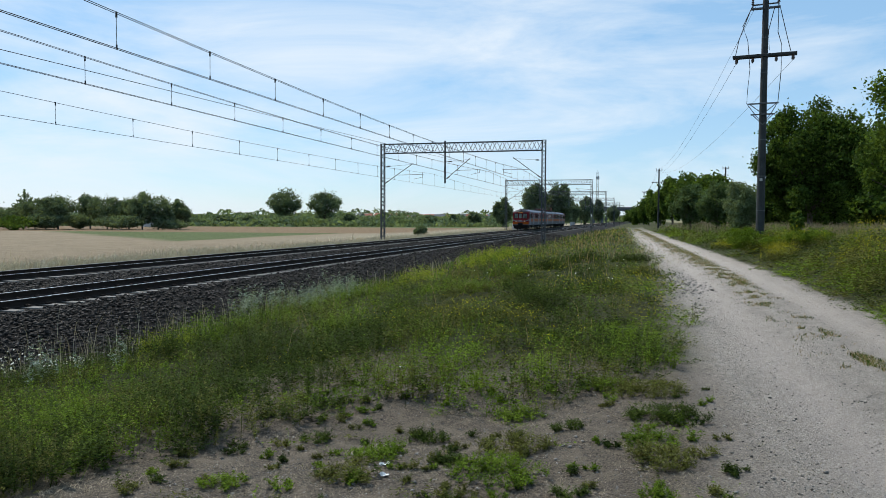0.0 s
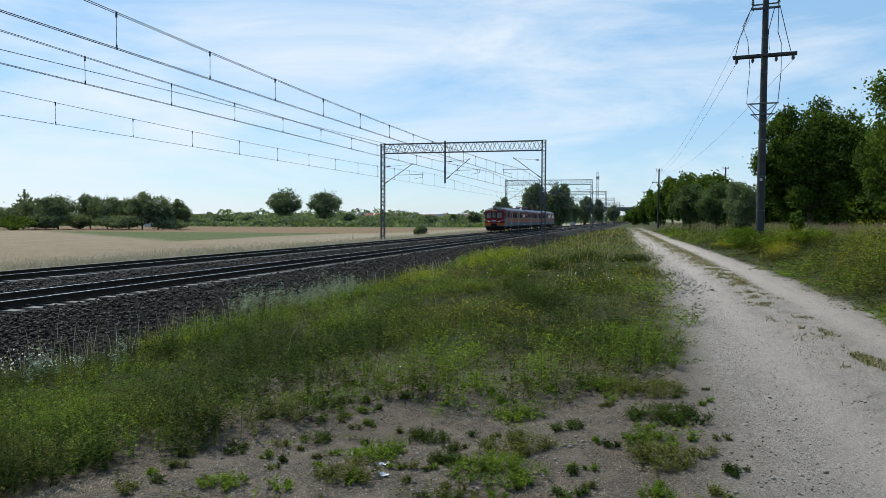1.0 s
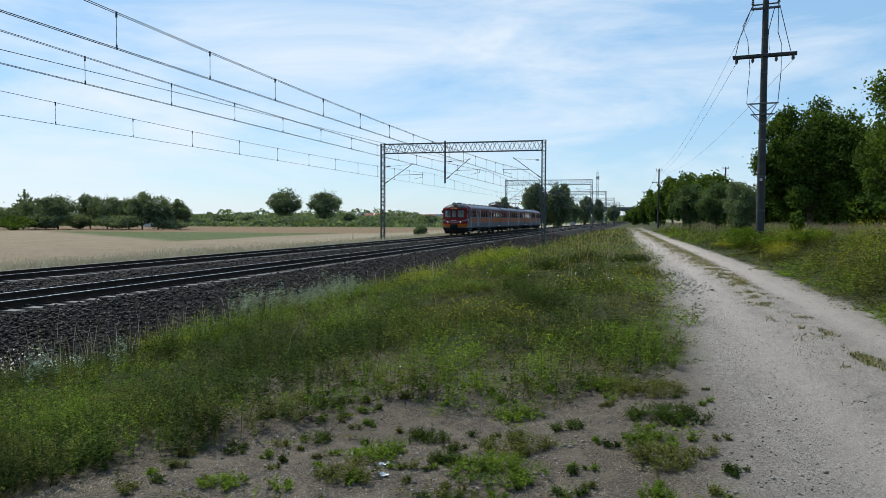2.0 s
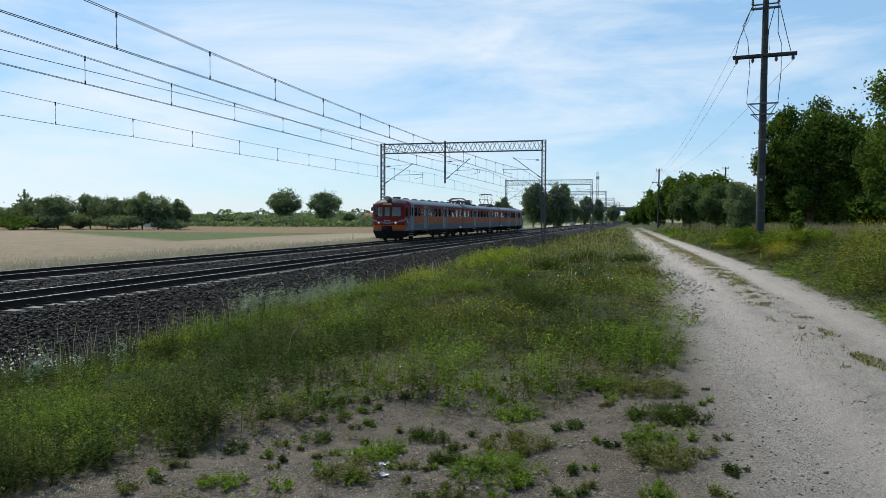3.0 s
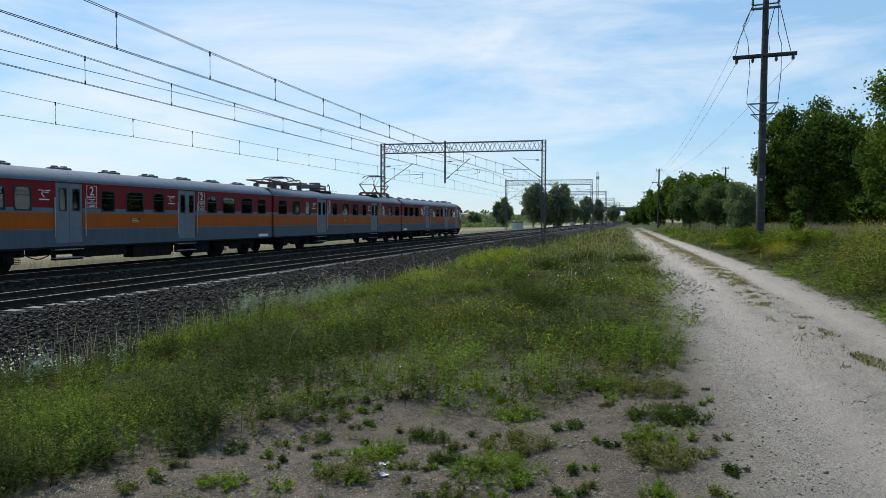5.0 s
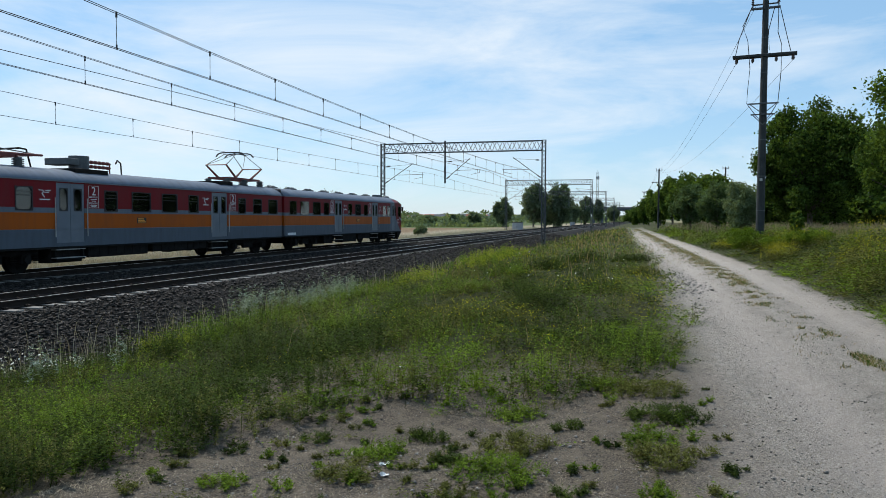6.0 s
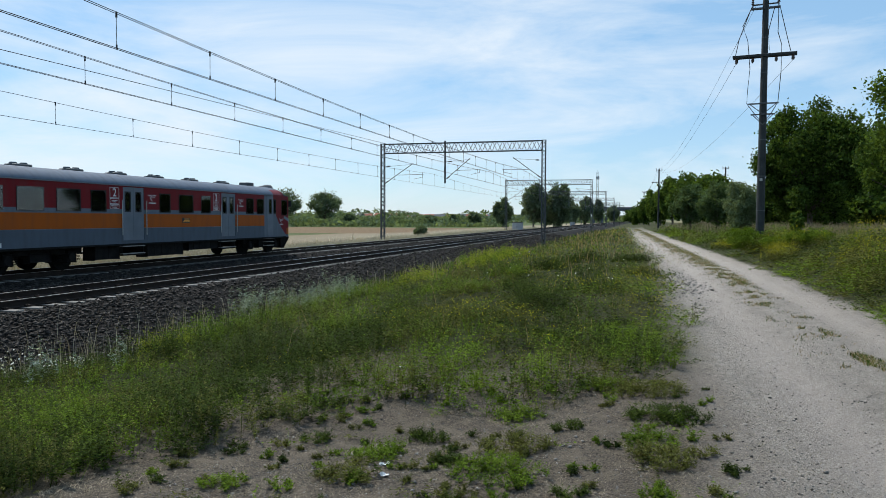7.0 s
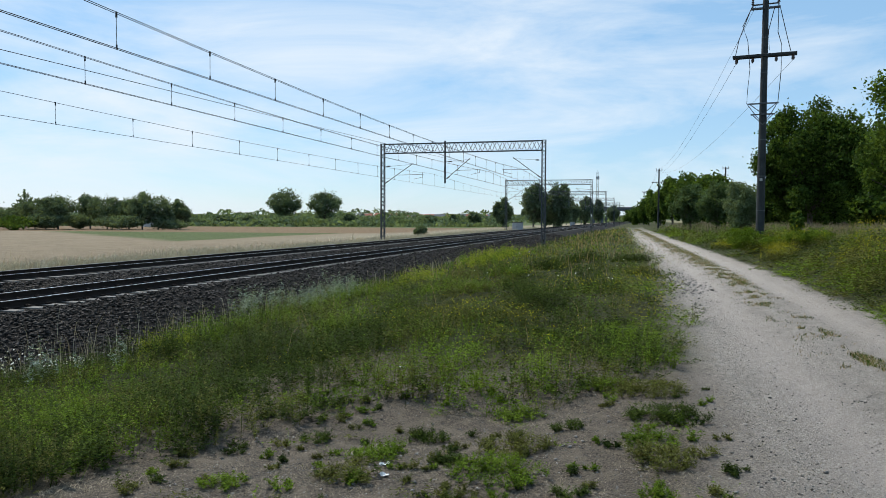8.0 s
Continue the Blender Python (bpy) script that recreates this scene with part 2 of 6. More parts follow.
    green = mix(ramp(noise_at(1.4, 6), 0.3, 0.7), (0.045, 0.065, 0.02), (0.1, 0.125, 0.045))
    brown = mix(ramp(noise_at(0.9, 6), 0.3, 0.7), (0.12, 0.08, 0.045), (0.2, 0.14, 0.08))
    hay = mix(ramp(noise_at(2.0, 6), 0.3, 0.7), (0.16, 0.14, 0.09), (0.3, 0.265, 0.19))
    # the fields beyond the line, strip behind strip
    out_x = math_("MULTIPLY", far_x, -1.0)
    beyond = ramp(out_x, 56, 60)
    strip = math_("MULTIPLY", beyond, ramp(math_("SUBTRACT", y, math_("MULTIPLY", out_x, 0.75)), 35, 40))
    field = mix(strip, wheat, green)
    field = mix(math_("MULTIPLY", ramp(out_x, 40, 52), ramp(math_("ADD", y, math_("MULTIPLY", out_x, 0.02)), 138, 143)), field, brown)
    field = mix(math_("MULTIPLY", ramp(out_x, 40, 52), ramp(y, 232, 245)), field, green)
    field = mix(math_("MULTIPLY", ramp(out_x, 56, 42), ramp(y, 70, 110)), field, hay)
    col = mix(ramp(x, -29.0, -27.5), field, hay)
    col = mix(ramp(x, -24.6, -24.0), col, shaded_rock)
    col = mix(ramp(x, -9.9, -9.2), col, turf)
    # bare ground where feet and wheels wear the turf near the track
    bare = math_("MULTIPLY", ramp(math_("ADD", x, math_("MULTIPLY", y, 0.3)), -3.6, -2.4), ramp(math_("ADD", y, math_("MULTIPLY", wob, 1.5)), 9.8, 8.2))
    col = mix(bare, col, soil)
    swing = math_("MULTIPLY", math_("MINIMUM", math_("MAXIMUM", math_("SUBTRACT", y, 26.0), 0.0), 120.0), 0.03)
    u = math_("ADD", math_("ADD", sep.outputs["X"], swing), math_("MULTIPLY", wob, 0.45))
    edge = math_("MULTIPLY", ramp(u, 0.3, 1.0), ramp(u, 4.3, 3.95))
    across = math_("ABSOLUTE", math_("SUBTRACT", u, 2.5))
    wheel = math_("MULTIPLY", ramp(math_("ABSOLUTE", math_("SUBTRACT", across, 0.85)), 0.5, 0.1), 0.75)
    sand = mix(math_("MULTIPLY", ramp(noise_at(6.5, 6, 0.7), 0.48, 0.62), 0.5), sand, (0.26, 0.235, 0.206))
    sand = mix(wheel, sand, mix(ramp(fine, 0.3, 0.72), (0.31, 0.274, 0.245), (0.54, 0.48, 0.426)))
    crown = math_("MULTIPLY", ramp(across, 0.5, 0.2), math_("MULTIPLY", ramp(y, 10, 26), ramp(mid, 0.42, 0.56)))
    lane = mix(math_("MULTIPLY", crown, 0.35), sand, (0.13, 0.125, 0.06))
    col = mix(math_("MULTIPLY", edge, ramp(y, 190, 55)), col, lane)
    meadow = mix(ramp(mid, 0.35, 0.7), (0.1, 0.1, 0.045), (0.3, 0.25, 0.15))
    col = mix(ramp(x, 9.0, 11.5), col, meadow)
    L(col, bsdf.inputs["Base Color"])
    b = nt.nodes.new("ShaderNodeBump")
    b.inputs["Strength"].default_value, b.inputs["Distance"].default_value = 1.0, 0.04
    L(math_("ADD", fine, math_("MULTIPLY", grit, 0.5)), b.inputs["Height"])
    L(b.outputs["Normal"], bsdf.inputs["Normal"])
    return m


def make_ground():
    xs = np.unique(np.concatenate([np.array(PX), np.arange(-30, 16, 0.25), np.geomspace(30, 4000, 30) * -1, np.geomspace(16, 4000, 30)]))
    ys = np.unique(np.concatenate([-np.geomspace(3, 600, 14), np.arange(-2, 40, 0.3), np.geomspace(40, 4000, 90)]))
    gx, gy = np.meshgrid(xs, ys)
    gz = ground_z(gx, gy)
    verts = np.stack([gx, gy, gz], -1).reshape(-1, 3)
    nx, ny = len(xs), len(ys)
    i = (np.arange(ny - 1)[:, None] * nx + np.arange(nx - 1)[None, :]).ravel()
    faces = np.stack([i, i + 1, i + 1 + nx, i + nx], 1)
    tagged(mesh_obj("ground", verts, faces, ground_mat(), True), "sandy farm track, weedy verges, ballast bed and cut fields", "ground", kind="structure")


make_ground()


# ---- track ----
def make_rail(x, side):
    """One rail: foot, web and head, with a worn bright top."""
    rail = thing("rail", "rusty steel rail with a bright worn head", "rail", "rails of the two tracks")
    sec = [(-0.075, -0.172), (0.075, -0.172), (0.075, -0.16), (0.012, -0.14), (0.012, -0.05), (0.036, -0.035), (0.036, -0.004), (-0.036, -0.004),
           (-0.036, -0.035), (-0.012, -0.05), (-0.012, -0.14), (-0.075, -0.16)]
    ys = (-80, 0, 60, 150, 400, 1200)
    bm = bmesh.new()
    rings = [[bm.verts.new((x + a, y, b)) for a, b in sec] for y in ys]
    for r0, r1 in zip(rings, rings[1:]):
        for k in range(len(sec)):
            bm.faces.new((r0[k], r0[(k + 1) % len(sec)], r1[(k + 1) % len(sec)], r1[k]))
    part("web_and_foot", bm, STEEL_DARK, rail)
    bm = bmesh.new()
    box(bm, x - 0.025, x + 0.025, -80, 1200, -0.0042, 0.0)
    part("running_surface", bm, STEEL_WORN, rail, "bright polished rail head")


def make_track():
    for cx in (X_FAR, X_NEAR):
        for s in (-1, 1):
            make_rail(cx + s * 0.7525, s)


make_track()


# ---- overhead line ----
def lattice(bm, a, b, w, h, step, side_axis, chord=0.05):
    """A lattice box girder from a to b: four chords and zigzag lacing."""
    a, b = Vector(a), Vector(b)
    d = (b - a).normalized()
    s = Vector(side_axis)
    u = d.cross(s).normalized()
    cs = [s * (w / 2) * i + u * (h / 2) * j for i, j in ((-1, -1), (1, -1), (1, 1), (-1, 1))]
    for c in cs:
        bar(bm, a + c, b + c, chord, chord)
    n = max(2, round((b - a).length / step))
    for k in range(n):
        p, q = a.lerp(b, k / n), a.lerp(b, (k + 1) / n)
        for i in range(4):
            c0, c1 = cs[i], cs[(i + 1) % 4]
            if k % 2:
                c0, c1 = c1, c0
            bar(bm, p + c0, q + c1, chord * 0.6, chord * 0.35)


X_L, X_R, Z_TOP = -26.31, -9.39, 9.7
GANTRY_Y = (0.0, 72.34, 144.7, 205.0, 268.0, 335.0, 410.0)


def cantilever(g, x, side, z0, reach):
    """A raked arm with its stay, insulators and steady arm, on a post at x, reaching to the side."""
    arm = part("bracket_arm", rod(bmesh.new(), (x, 0, z0), (x + side * reach, 0, z0 + 2.05), 0.035), GALV, g)
    bm = bmesh.new()
    rod(bm, (x, 0, z0 + 1.75), (x + side * reach, 0, z0 + 1.95), 0.014)
    part("stay", bm, GALV, arm)
    for a, b in (((0.25, 1.77), (0.09, 0.005)), ((0.1, 0.07), (0.08, 0.05))):
        bm = rod(bmesh.new(), (x + side * a[0], 0, z0 + a[1]), (x + side * (a[0] + 3.5 * b[0]), 0, z0 + a[1] + 3.5 * b[1]), 0.04, 8)
        for k in range(4):
            rod(bm, (x + side * (a[0] + k * b[0]), 0, z0 + a[1] + k * b[1]), (x + side * (a[0] + (k + 0.5) * b[0]), 0, z0 + a[1] + (k + 0.5) * b[1]), 0.07, 8)
        part("insulator", bm, CERAMIC, arm, "brown ribbed insulator")
    bm = bmesh.new()
    rod(bm, (x + side * reach * 0.42, 0, z0 + 0.85), (x + side * (reach + 1.1), 0, z0 + 0.9), 0.022)
    rod(bm, (x + side * (reach + 1.0), 0, z0 + 0.9), (x + side * (reach + 1.0), 0, z0 + 0.55), 0.018)
    rod(bm, (x + side * (reach + 1.0), 0, z0 + 0.62), (x + side * (reach + 0.1), 0, z0 + 0.42), 0.018)
    part("steady_arm", bm, GALV, arm)


def make_gantry():
    g = thing("catenary_gantry", "grey lattice steel gantry spanning the two tracks", "gantry", "gantries along the line", at=pose(0, 0, 0))
    for x in (X_L, X_R):
        bm = bmesh.new()
        z0 = float(ground_z(x, 72)) - 0.3
        lattice(bm, (x, 0, z0), (x, 0, Z_TOP), 0.3, 0.36, 0.42, (0, 1, 0), 0.075)
        box(bm, x - 0.24, x + 0.24, -0.2, 0.2, Z_TOP, Z_TOP + 0.05)
        part("column", bm, GALV, g)
        part("footing", box(bmesh.new(), x - 0.4, x + 0.4, -0.4, 0.4, z0 - 0.2, z0 + 0.42, 0.04), SLEEPER, g, "concrete footing")
    bm = bmesh.new()
    lattice(bm, (X_L + 0.2, 0, Z_TOP - 0.5), (X_R - 0.2, 0, Z_TOP - 0.5), 0.45, 0.95, 0.5, (0, 1, 0), 0.085)
    part("beam", bm, GALV, g)
    part("drop_post", box(bmesh.new(), -19.61, -19.45, -0.08, 0.08, 5.55, 9.9, 0.01), GALV, g)
    cantilever(g, X_L + 0.25, 1, 5.6, 3.1)
    cantilever(g, -19.4, 1, 6.0, 2.5)
    cantilever(g, X_R - 0.25, -1, 6.0, 2.8)
    return g


def make_overhead():
    g = make_gantry()
    g.matrix_basis = pose(0, GANTRY_Y[0], 0)
    for y in GANTRY_Y[1:]:
        copy_thing(g, pose(0, y, 0))
    lines = ((14.1, 3.7, -11.53, 5.70, 6.27, 0.00047, 2, 0.009), (17.0, 3.85, -14.95, 5.58, 6.17, 0.0004, 2, 0.008), (22.3, 4.25, -20.95, 5.32, 6.03, 0.0004, 1, 0.009))
    for first, step, x, zc, zm, k, n, r in lines:
        t = thing("catenary_wire", "dark overhead contact line with messenger and droppers", "overhead line", "overhead lines")
        for name, off in (("contact_wire", 0), ("messenger_wire", 1)):
            bm = bmesh.new()
            for w in range(n):
                dx = (w - (n - 1) / 2) * 0.09
                pts = []
                for a, b in zip((-72.34,) + GANTRY_Y, GANTRY_Y):
                    for j in range(12):
                        f = j / 12
                        y = a + (b - a) * f
                        z = zc if not off else zm + k * 1309 * (2 * f - 1) ** 2
                        pts.append(Vector((x + dx, y, z)))
                tube(bm, pts, r, 4)
                if w < n - 1:
                    part(name, bm, WIRE, t)
                    bm = bmesh.new()
            part(name, bm, WIRE, t)
        for j in range(-3, 50):
            y = first + step * j
            if y < 205:
                f = (y % 72.35) / 72.35
                z1 = zm + k * 1309 * (2 * f - 1) ** 2
                bm = bmesh.new()
                rod(bm, (x, y, zc), (x + 0.02, y - 0.03, z1), 0.007, 4)
                rod(bm, (x, y, z1 - 0.1), (x, y, z1 + 0.03), 0.025, 5)
                rod(bm, (x, y, zc - 0.02), (x, y, zc + 0.09), 0.02, 5)
                part("dropper", bm, WIRE, t)
    t = thing("feeder_wire", "thin single wire rising to the gantry", "overhead line")
    bm = bmesh.new()
    pts = [Vector((-17.5, y, 6.3 + 0.018 * y)) for y in np.linspace(-20, 72.3, 20)]
    part("wire", tube(bm, pts, 0.011, 4), WIRE, t)


make_overhead()

# ---- the train ----
HALF = 1.42
END_LEN, MID_LEN = 20.9, 21.6
END_WIN = ((3.17, 3.87), (4.2, 4.9), (8.07, 8.8), (9.42, 10.45), (11.05, 11.75), (14.87, 15.65), (16.15, 17.25), (17.8, 18.9), (19.42, 20.25))
END_DOOR = ((5.92, 7.15), (12.72, 13.95))
MID_WIN = ((0.5, 1.5), (2.2, 3.1), (3.8, 4.5), (7.8, 8.5), (9.3, 10.45), (11.15, 12.2), (13.0, 13.75), (17.1, 17.8), (18.5, 19.4), (20.1, 21.1))
MID_DOOR = ((5.5, 6.8), (14.8, 16.1))
AXLES = {"end": (1.5, 4.2, 16.4, 19.1), "mid": (1.75, 4.45, 17.15, 19.85)}


def roof_z(x):
    return 3.12 + 0.5 * (1 - min(1.0, abs(x) / HALF) ** 2.4) ** 0.62


def face_y(x, z):
    """How far the cab front lies from the car's foremost plane."""
    return -0.05 + 0.42 * (abs(x) / HALF) ** 2.4 + 0.05 * max(0.0, z - 1.9) ** 2


def livery(cab):
    """Red, orange and grey paint in bands, with the red sweep of the cab, road grime below."""
    m = bpy.data.materials.new("railcar_paint")
    m.use_nodes = True
    nt = m.node_tree
    L = nt.links.new
    b = nt.nodes["Principled BSDF"]
    coord = nt.nodes.new("ShaderNodeTexCoord")
    sep = nt.nodes.new("ShaderNodeSeparateXYZ")
    L(coord.outputs["Object"], sep.inputs["Vector"])
    y, z = sep.outputs["Y"], sep.outputs["Z"]

    def mt(op, a, c):
        n = nt.nodes.new("ShaderNodeMath")
        n.operation = op
        for s, v in zip(n.inputs, (a, c)):
            if isinstance(v, (int, float)):
                s.default_value = v
            else:
                L(v, s)
        return n.outputs["Value"]

    def mix(f, a, c):
        n = nt.nodes.new("ShaderNodeMix")
        n.data_type = "RGBA"
        L(f, n.inputs["Factor"])
        for k, v in (("A", a), ("B", c)):
            if isinstance(v, tuple):
                n.inputs[k].default_value = (*v, 1)
            else:
                L(v, n.inputs[k])
        return n.outputs["Result"]

    red, grey, pale, orange, slate = (0.17, 0.006, 0.010), (0.082, 0.1, 0.126), (0.125, 0.145, 0.172), (0.36, 0.076, 0.004), (0.115, 0.14, 0.18)
    above = lambda h: mt("GREATER_THAN", z, h)
    n = nt.nodes.new("ShaderNodeRGB")
    n.outputs[0].default_value = (*grey, 1)
    col = mix(above(1.47), n.outputs[0], orange)
    col = mix(above(2.03), col, pale)
    col = mix(above(2.2), col, red)
    if cab:
        col = mix(mt("LESS_THAN", y, 3.08), col, (*pale,))
        sag = mt("POWER", mt("MAXIMUM", mt("DIVIDE", mt("SUBTRACT", 3.1, z), 2.2), 0.0), 2.2)
        edge = mt("SUBTRACT", 2.12, mt("MULTIPLY", sag, 1.55))
        nose = mt("LESS_THAN", y, edge)
        low = mix(above(0.98), n.outputs[0], orange)
        low = mix(above(1.34), low, red)
        front = mix(mt("LESS_THAN", y, 0.62), red, low)
        col = mix(nose, col, front)
    top = mix(mt("MULTIPLY", mt("LESS_THAN", y, 2.12 if cab else -9.0), mt("LESS_THAN", z, 3.42)), slate, red)
    if cab:
        # dark slate front dome, its colour deepened to carry the shade on it
        top = mix(mt("LESS_THAN", y, 0.95), top, (0.03, 0.033, 0.038))
    col = mix(above(3.1), col, top)
    dirt = nt.nodes.new("ShaderNodeTexNoise")
    dirt.inputs["Scale"].default_value, dirt.inputs["Detail"].default_value = 1.3, 8
    streak = nt.nodes.new("ShaderNodeMapping")
    streak.inputs["Scale"].default_value = (1, 3.5, 0.7)
    L(coord.outputs["Object"], streak.inputs["Vector"])
    L(streak.outputs["Vector"], dirt.inputs["Vector"])
    g = nt.nodes.new("ShaderNodeMapRange")
    g.inputs["From Min"].default_value, g.inputs["From Max"].default_value, g.inputs["To Max"].default_value = 0.42, 0.75, 0.26
    L(dirt.outputs["Fac"], g.inputs["Value"])
    col = mix(g.outputs["Result"], col, (0.05, 0.042, 0.036))
    L(col, b.inputs["Base Color"])
    b.inputs["Specular IOR Level"].default_value = 0.14
    rg = nt.nodes.new("ShaderNodeMapRange")
    rg.inputs["To Min"].default_value, rg.inputs["To Max"].default_value = 0.38, 0.62
    L(dirt.outputs["Fac"], rg.inputs["Value"])
    L(rg.outputs["Result"], b.inputs["Roughness"])
    return m


PAINT_CAB, PAINT_MID = livery(True), livery(False)
DOOR_GREY = mat("door_grey_paint", (0.1, 0.118, 0.145), (0.15, 0.17, 0.2), 0.4, 2)
RUBBER = mat("black_window_rubber", (0.012, 0.012, 0.013), (0.025, 0.025, 0.027), 0.6, 5)
PANE = pane_mat("tinted_window_glass", (0.84, 0.87, 0.87), 1.8)
SCREEN = pane_mat("windscreen_glass", (0.86, 0.92, 0.92))
WHITE = mat("white_lettering", (0.62, 0.62, 0.62), (0.75, 0.75, 0.74), 0.5, 6)
AMBER = glow_mat("amber_display", (0.7, 0.23, 0.035), 0.1)
AMBER_PAINT = mat("orange_sticker", (0.7, 0.26, 0.02), (0.85, 0.36, 0.04), 0.5, 6)
LAMP = glow_mat("lit_headlamp", (1.0, 0.5, 0.25), 1.2)
LENS = mat("headlamp_glass", (0.14, 0.14, 0.13), (0.26, 0.26, 0.24), 0.15, 5)
SEAT = mat("blue_seat_cover", (0.03, 0.045, 0.08), (0.06, 0.08, 0.13), 0.9, 6)
LINING = mat("cream_panel", (0.3, 0.28, 0.24), (0.4, 0.38, 0.33), 0.6, 2)
STEP_EDGE = mat("worn_step_tread", (0.28, 0.28, 0.28), (0.45, 0.44, 0.42), 0.5, 6, metal=0.5)
PANTO_RED = mat("red_lead_paint", (0.10, 0.02, 0.018), (0.18, 0.045, 0.04), 0.6, 6)
ROOF_BOX = mat("roof_box_grey", (0.05, 0.055, 0.06), (0.11, 0.115, 0.12), 0.6, 4)
BULKHEAD = mat("bellows_black", (0.015, 0.014, 0.014), (0.04, 0.035, 0.035), 0.8, 8)


def holed(bm, us, vs, fn, holes):
    """A sheet over the breaks us and vs, placed by fn, left open in the holes (u0, u1, v0, v1)."""
    grid = {}

    def at(i, j):
        if (i, j) not in grid:
            grid[i, j] = bm.verts.new(fn(us[i], vs[j]))
        return grid[i, j]

    for i in range(len(us) - 1):
        for j in range(len(vs) - 1):
            u, v = (us[i] + us[i + 1]) / 2, (vs[j] + vs[j + 1]) / 2
            if any(a < u < b and c < v < d for a, b, c, d in holes):
                continue
            q = [at(i, j), at(i + 1, j), at(i + 1, j + 1), at(i, j + 1)]
            bm.faces.new(q)
    return bm


def thick(ob, t, offset=-1):
    m = ob.modifiers.new("thickness", "SOLIDIFY")
    m.thickness, m.offset = t, offset
    return ob


def ring(bm, x, y0, y1, z0, z1, w, d):
    """A window surround in the plane of the car side."""
    box(bm, x - d, x + d, y0 - w, y1 + w, z1, z1 + w)
    box(bm, x - d, x + d, y0 - w, y1 + w, z0 - w, z0)
    box(bm, x - d, x + d, y0 - w, y0, z0, z1)
    box(bm, x - d, x + d, y1, y1 + w, z0, z1)
    for yy, s in ((y0, 1), (y1, -1)):
        for zz, q in ((z0, 1), (z1, -1)):
            vs = [bm.verts.new((x + e * d, yy + s * a, zz + q * c)) for e in (-1, 1) for a, c in ((0, 0), (0.09, 0), (0, 0.09))]
            bm.faces.new(vs[3:])
            bm.faces.new(vs[:3])
            bm.faces.new((vs[1], vs[2], vs[5], vs[4]))
    return bm


def make_digit_mesh():
    cu = bpy.data.curves.new("digit", "FONT")
    cu.body, cu.size, cu.extrude, cu.align_x = "2", 0.44, 0.003, "CENTER"
    ob = bpy.data.objects.new("digit", cu)
    scene.collection.objects.link(ob)
    bpy.context.view_layer.update()
    me = bpy.data.meshes.new_from_object(ob.evaluated_get(bpy.context.evaluated_depsgraph_get()))
    bpy.data.objects.remove(ob)
    me.materials.clear()
    me.materials.append(WHITE)
    return me


DIGIT = make_digit_mesh()


def sign(car, side, y):
    """The white class number in its outlined panel, with unreadable lines below."""
    x = side * (HALF + 0.006)
    bm = bmesh.new()
    for z0, z1 in ((2.62, 3.02), (2.4, 2.6), (2.22, 2.38)):
        for a, b, c, d in ((-0.25, 0.25, z0, z0 + 0.012), (-0.25, 0.25, z1 - 0.012, z1), (-0.25, -0.238, z0, z1), (0.238, 0.25, z0, z1)):
            box(bm, x - 0.003, x + 0.003, y + a, y + b, c, d)
    for zz, w in ((2.52, 0.15), (2.46, 0.1), (2.31, 0.17), (2.26, 0.12)):
        box(bm, x - 0.003, x + 0.003, y - w, y + w, zz, zz + 0.02)
    plate = part("class_sign", bm, WHITE, car, "white class sign with outlined panels")
    d = new("number", DIGIT)
    d.parent = plate
    d.matrix_basis = pose(x + side * 0.004, y, 2.68, 90, 0, 90 * side)


def emblem(car, side, y, z=2.66, w=0.27):
    """The operator's mark as plain white strokes with a bar below."""
    x = side * (HALF + 0.006)
    f = -side
    bm = bmesh.new()
    for pts in (((-1, 0.5), (-0.3, 0.5), (-0.25, 0.4), (-0.85, 0.4)), ((-0.3, 0.5), (-0.1, 0.32), (-0.22, 0.28), (-0.36, 0.42)),
                ((-0.1, 0.32), (-0.35, 0.02), (-0.42, 0.1), (-0.22, 0.28)), ((-0.42, 0.1), (0.1, -0.45), (-0.05, -0.45), (-0.5, 0.02)),
                ((0.1, 0.5), (0.95, 0.5), (0.9, 0.4), (0.05, 0.4)), ((-0.0, 0.26), (0.7, 0.26), (0.65, 0.16), (-0.05, 0.16)),
                ((-0.8, -0.62), (0.8, -0.62), (0.8, -0.76), (-0.8, -0.76))):
        vs = [bm.verts.new((x, y - f * a * w, z + c * w)) for a, c in pts]
        ex = bmesh.ops.extrude_face_region(bm, geom=[bm.faces.new(vs)])
        for v in ex["geom"]:
            if isinstance(v, bmesh.types.BMVert):
                v.co.x += side * 0.004
    part("emblem", bm, WHITE, car, "plain white emblem strokes")


def window(car, side, y0, y1, z0=2.1, z1=2.88, hopper=True):
    fr = part("window", ring(bmesh.new(), side * (HALF - 0.005), y0 + 0.03, y1 - 0.03, z0 + 0.03, z1 - 0.03, 0.035, 0.022), RUBBER, car, "dark rubber-framed window")
    p = part("pane", box(bmesh.new(), side * HALF - 0.02 - 0.004, side * HALF - 0.02 + 0.004, y0, y1, z0, z1), PANE, fr)
    p.visible_shadow = False
    if hopper:
        bm = bmesh.new()
        box(bm, side * (HALF - 0.01) - 0.02, side * (HALF - 0.01) + 0.02, y0 + 0.03, y1 - 0.03, z1 - 0.3, z1 - 0.27)
        box(bm, side * (HALF - 0.01) - 0.02, side * (HALF - 0.01) + 0.02, y0 + 0.03, y1 - 0.03, z1 - 0.17, z1 - 0.15)
        part("hopper_bar", bm, RUBBER, fr)


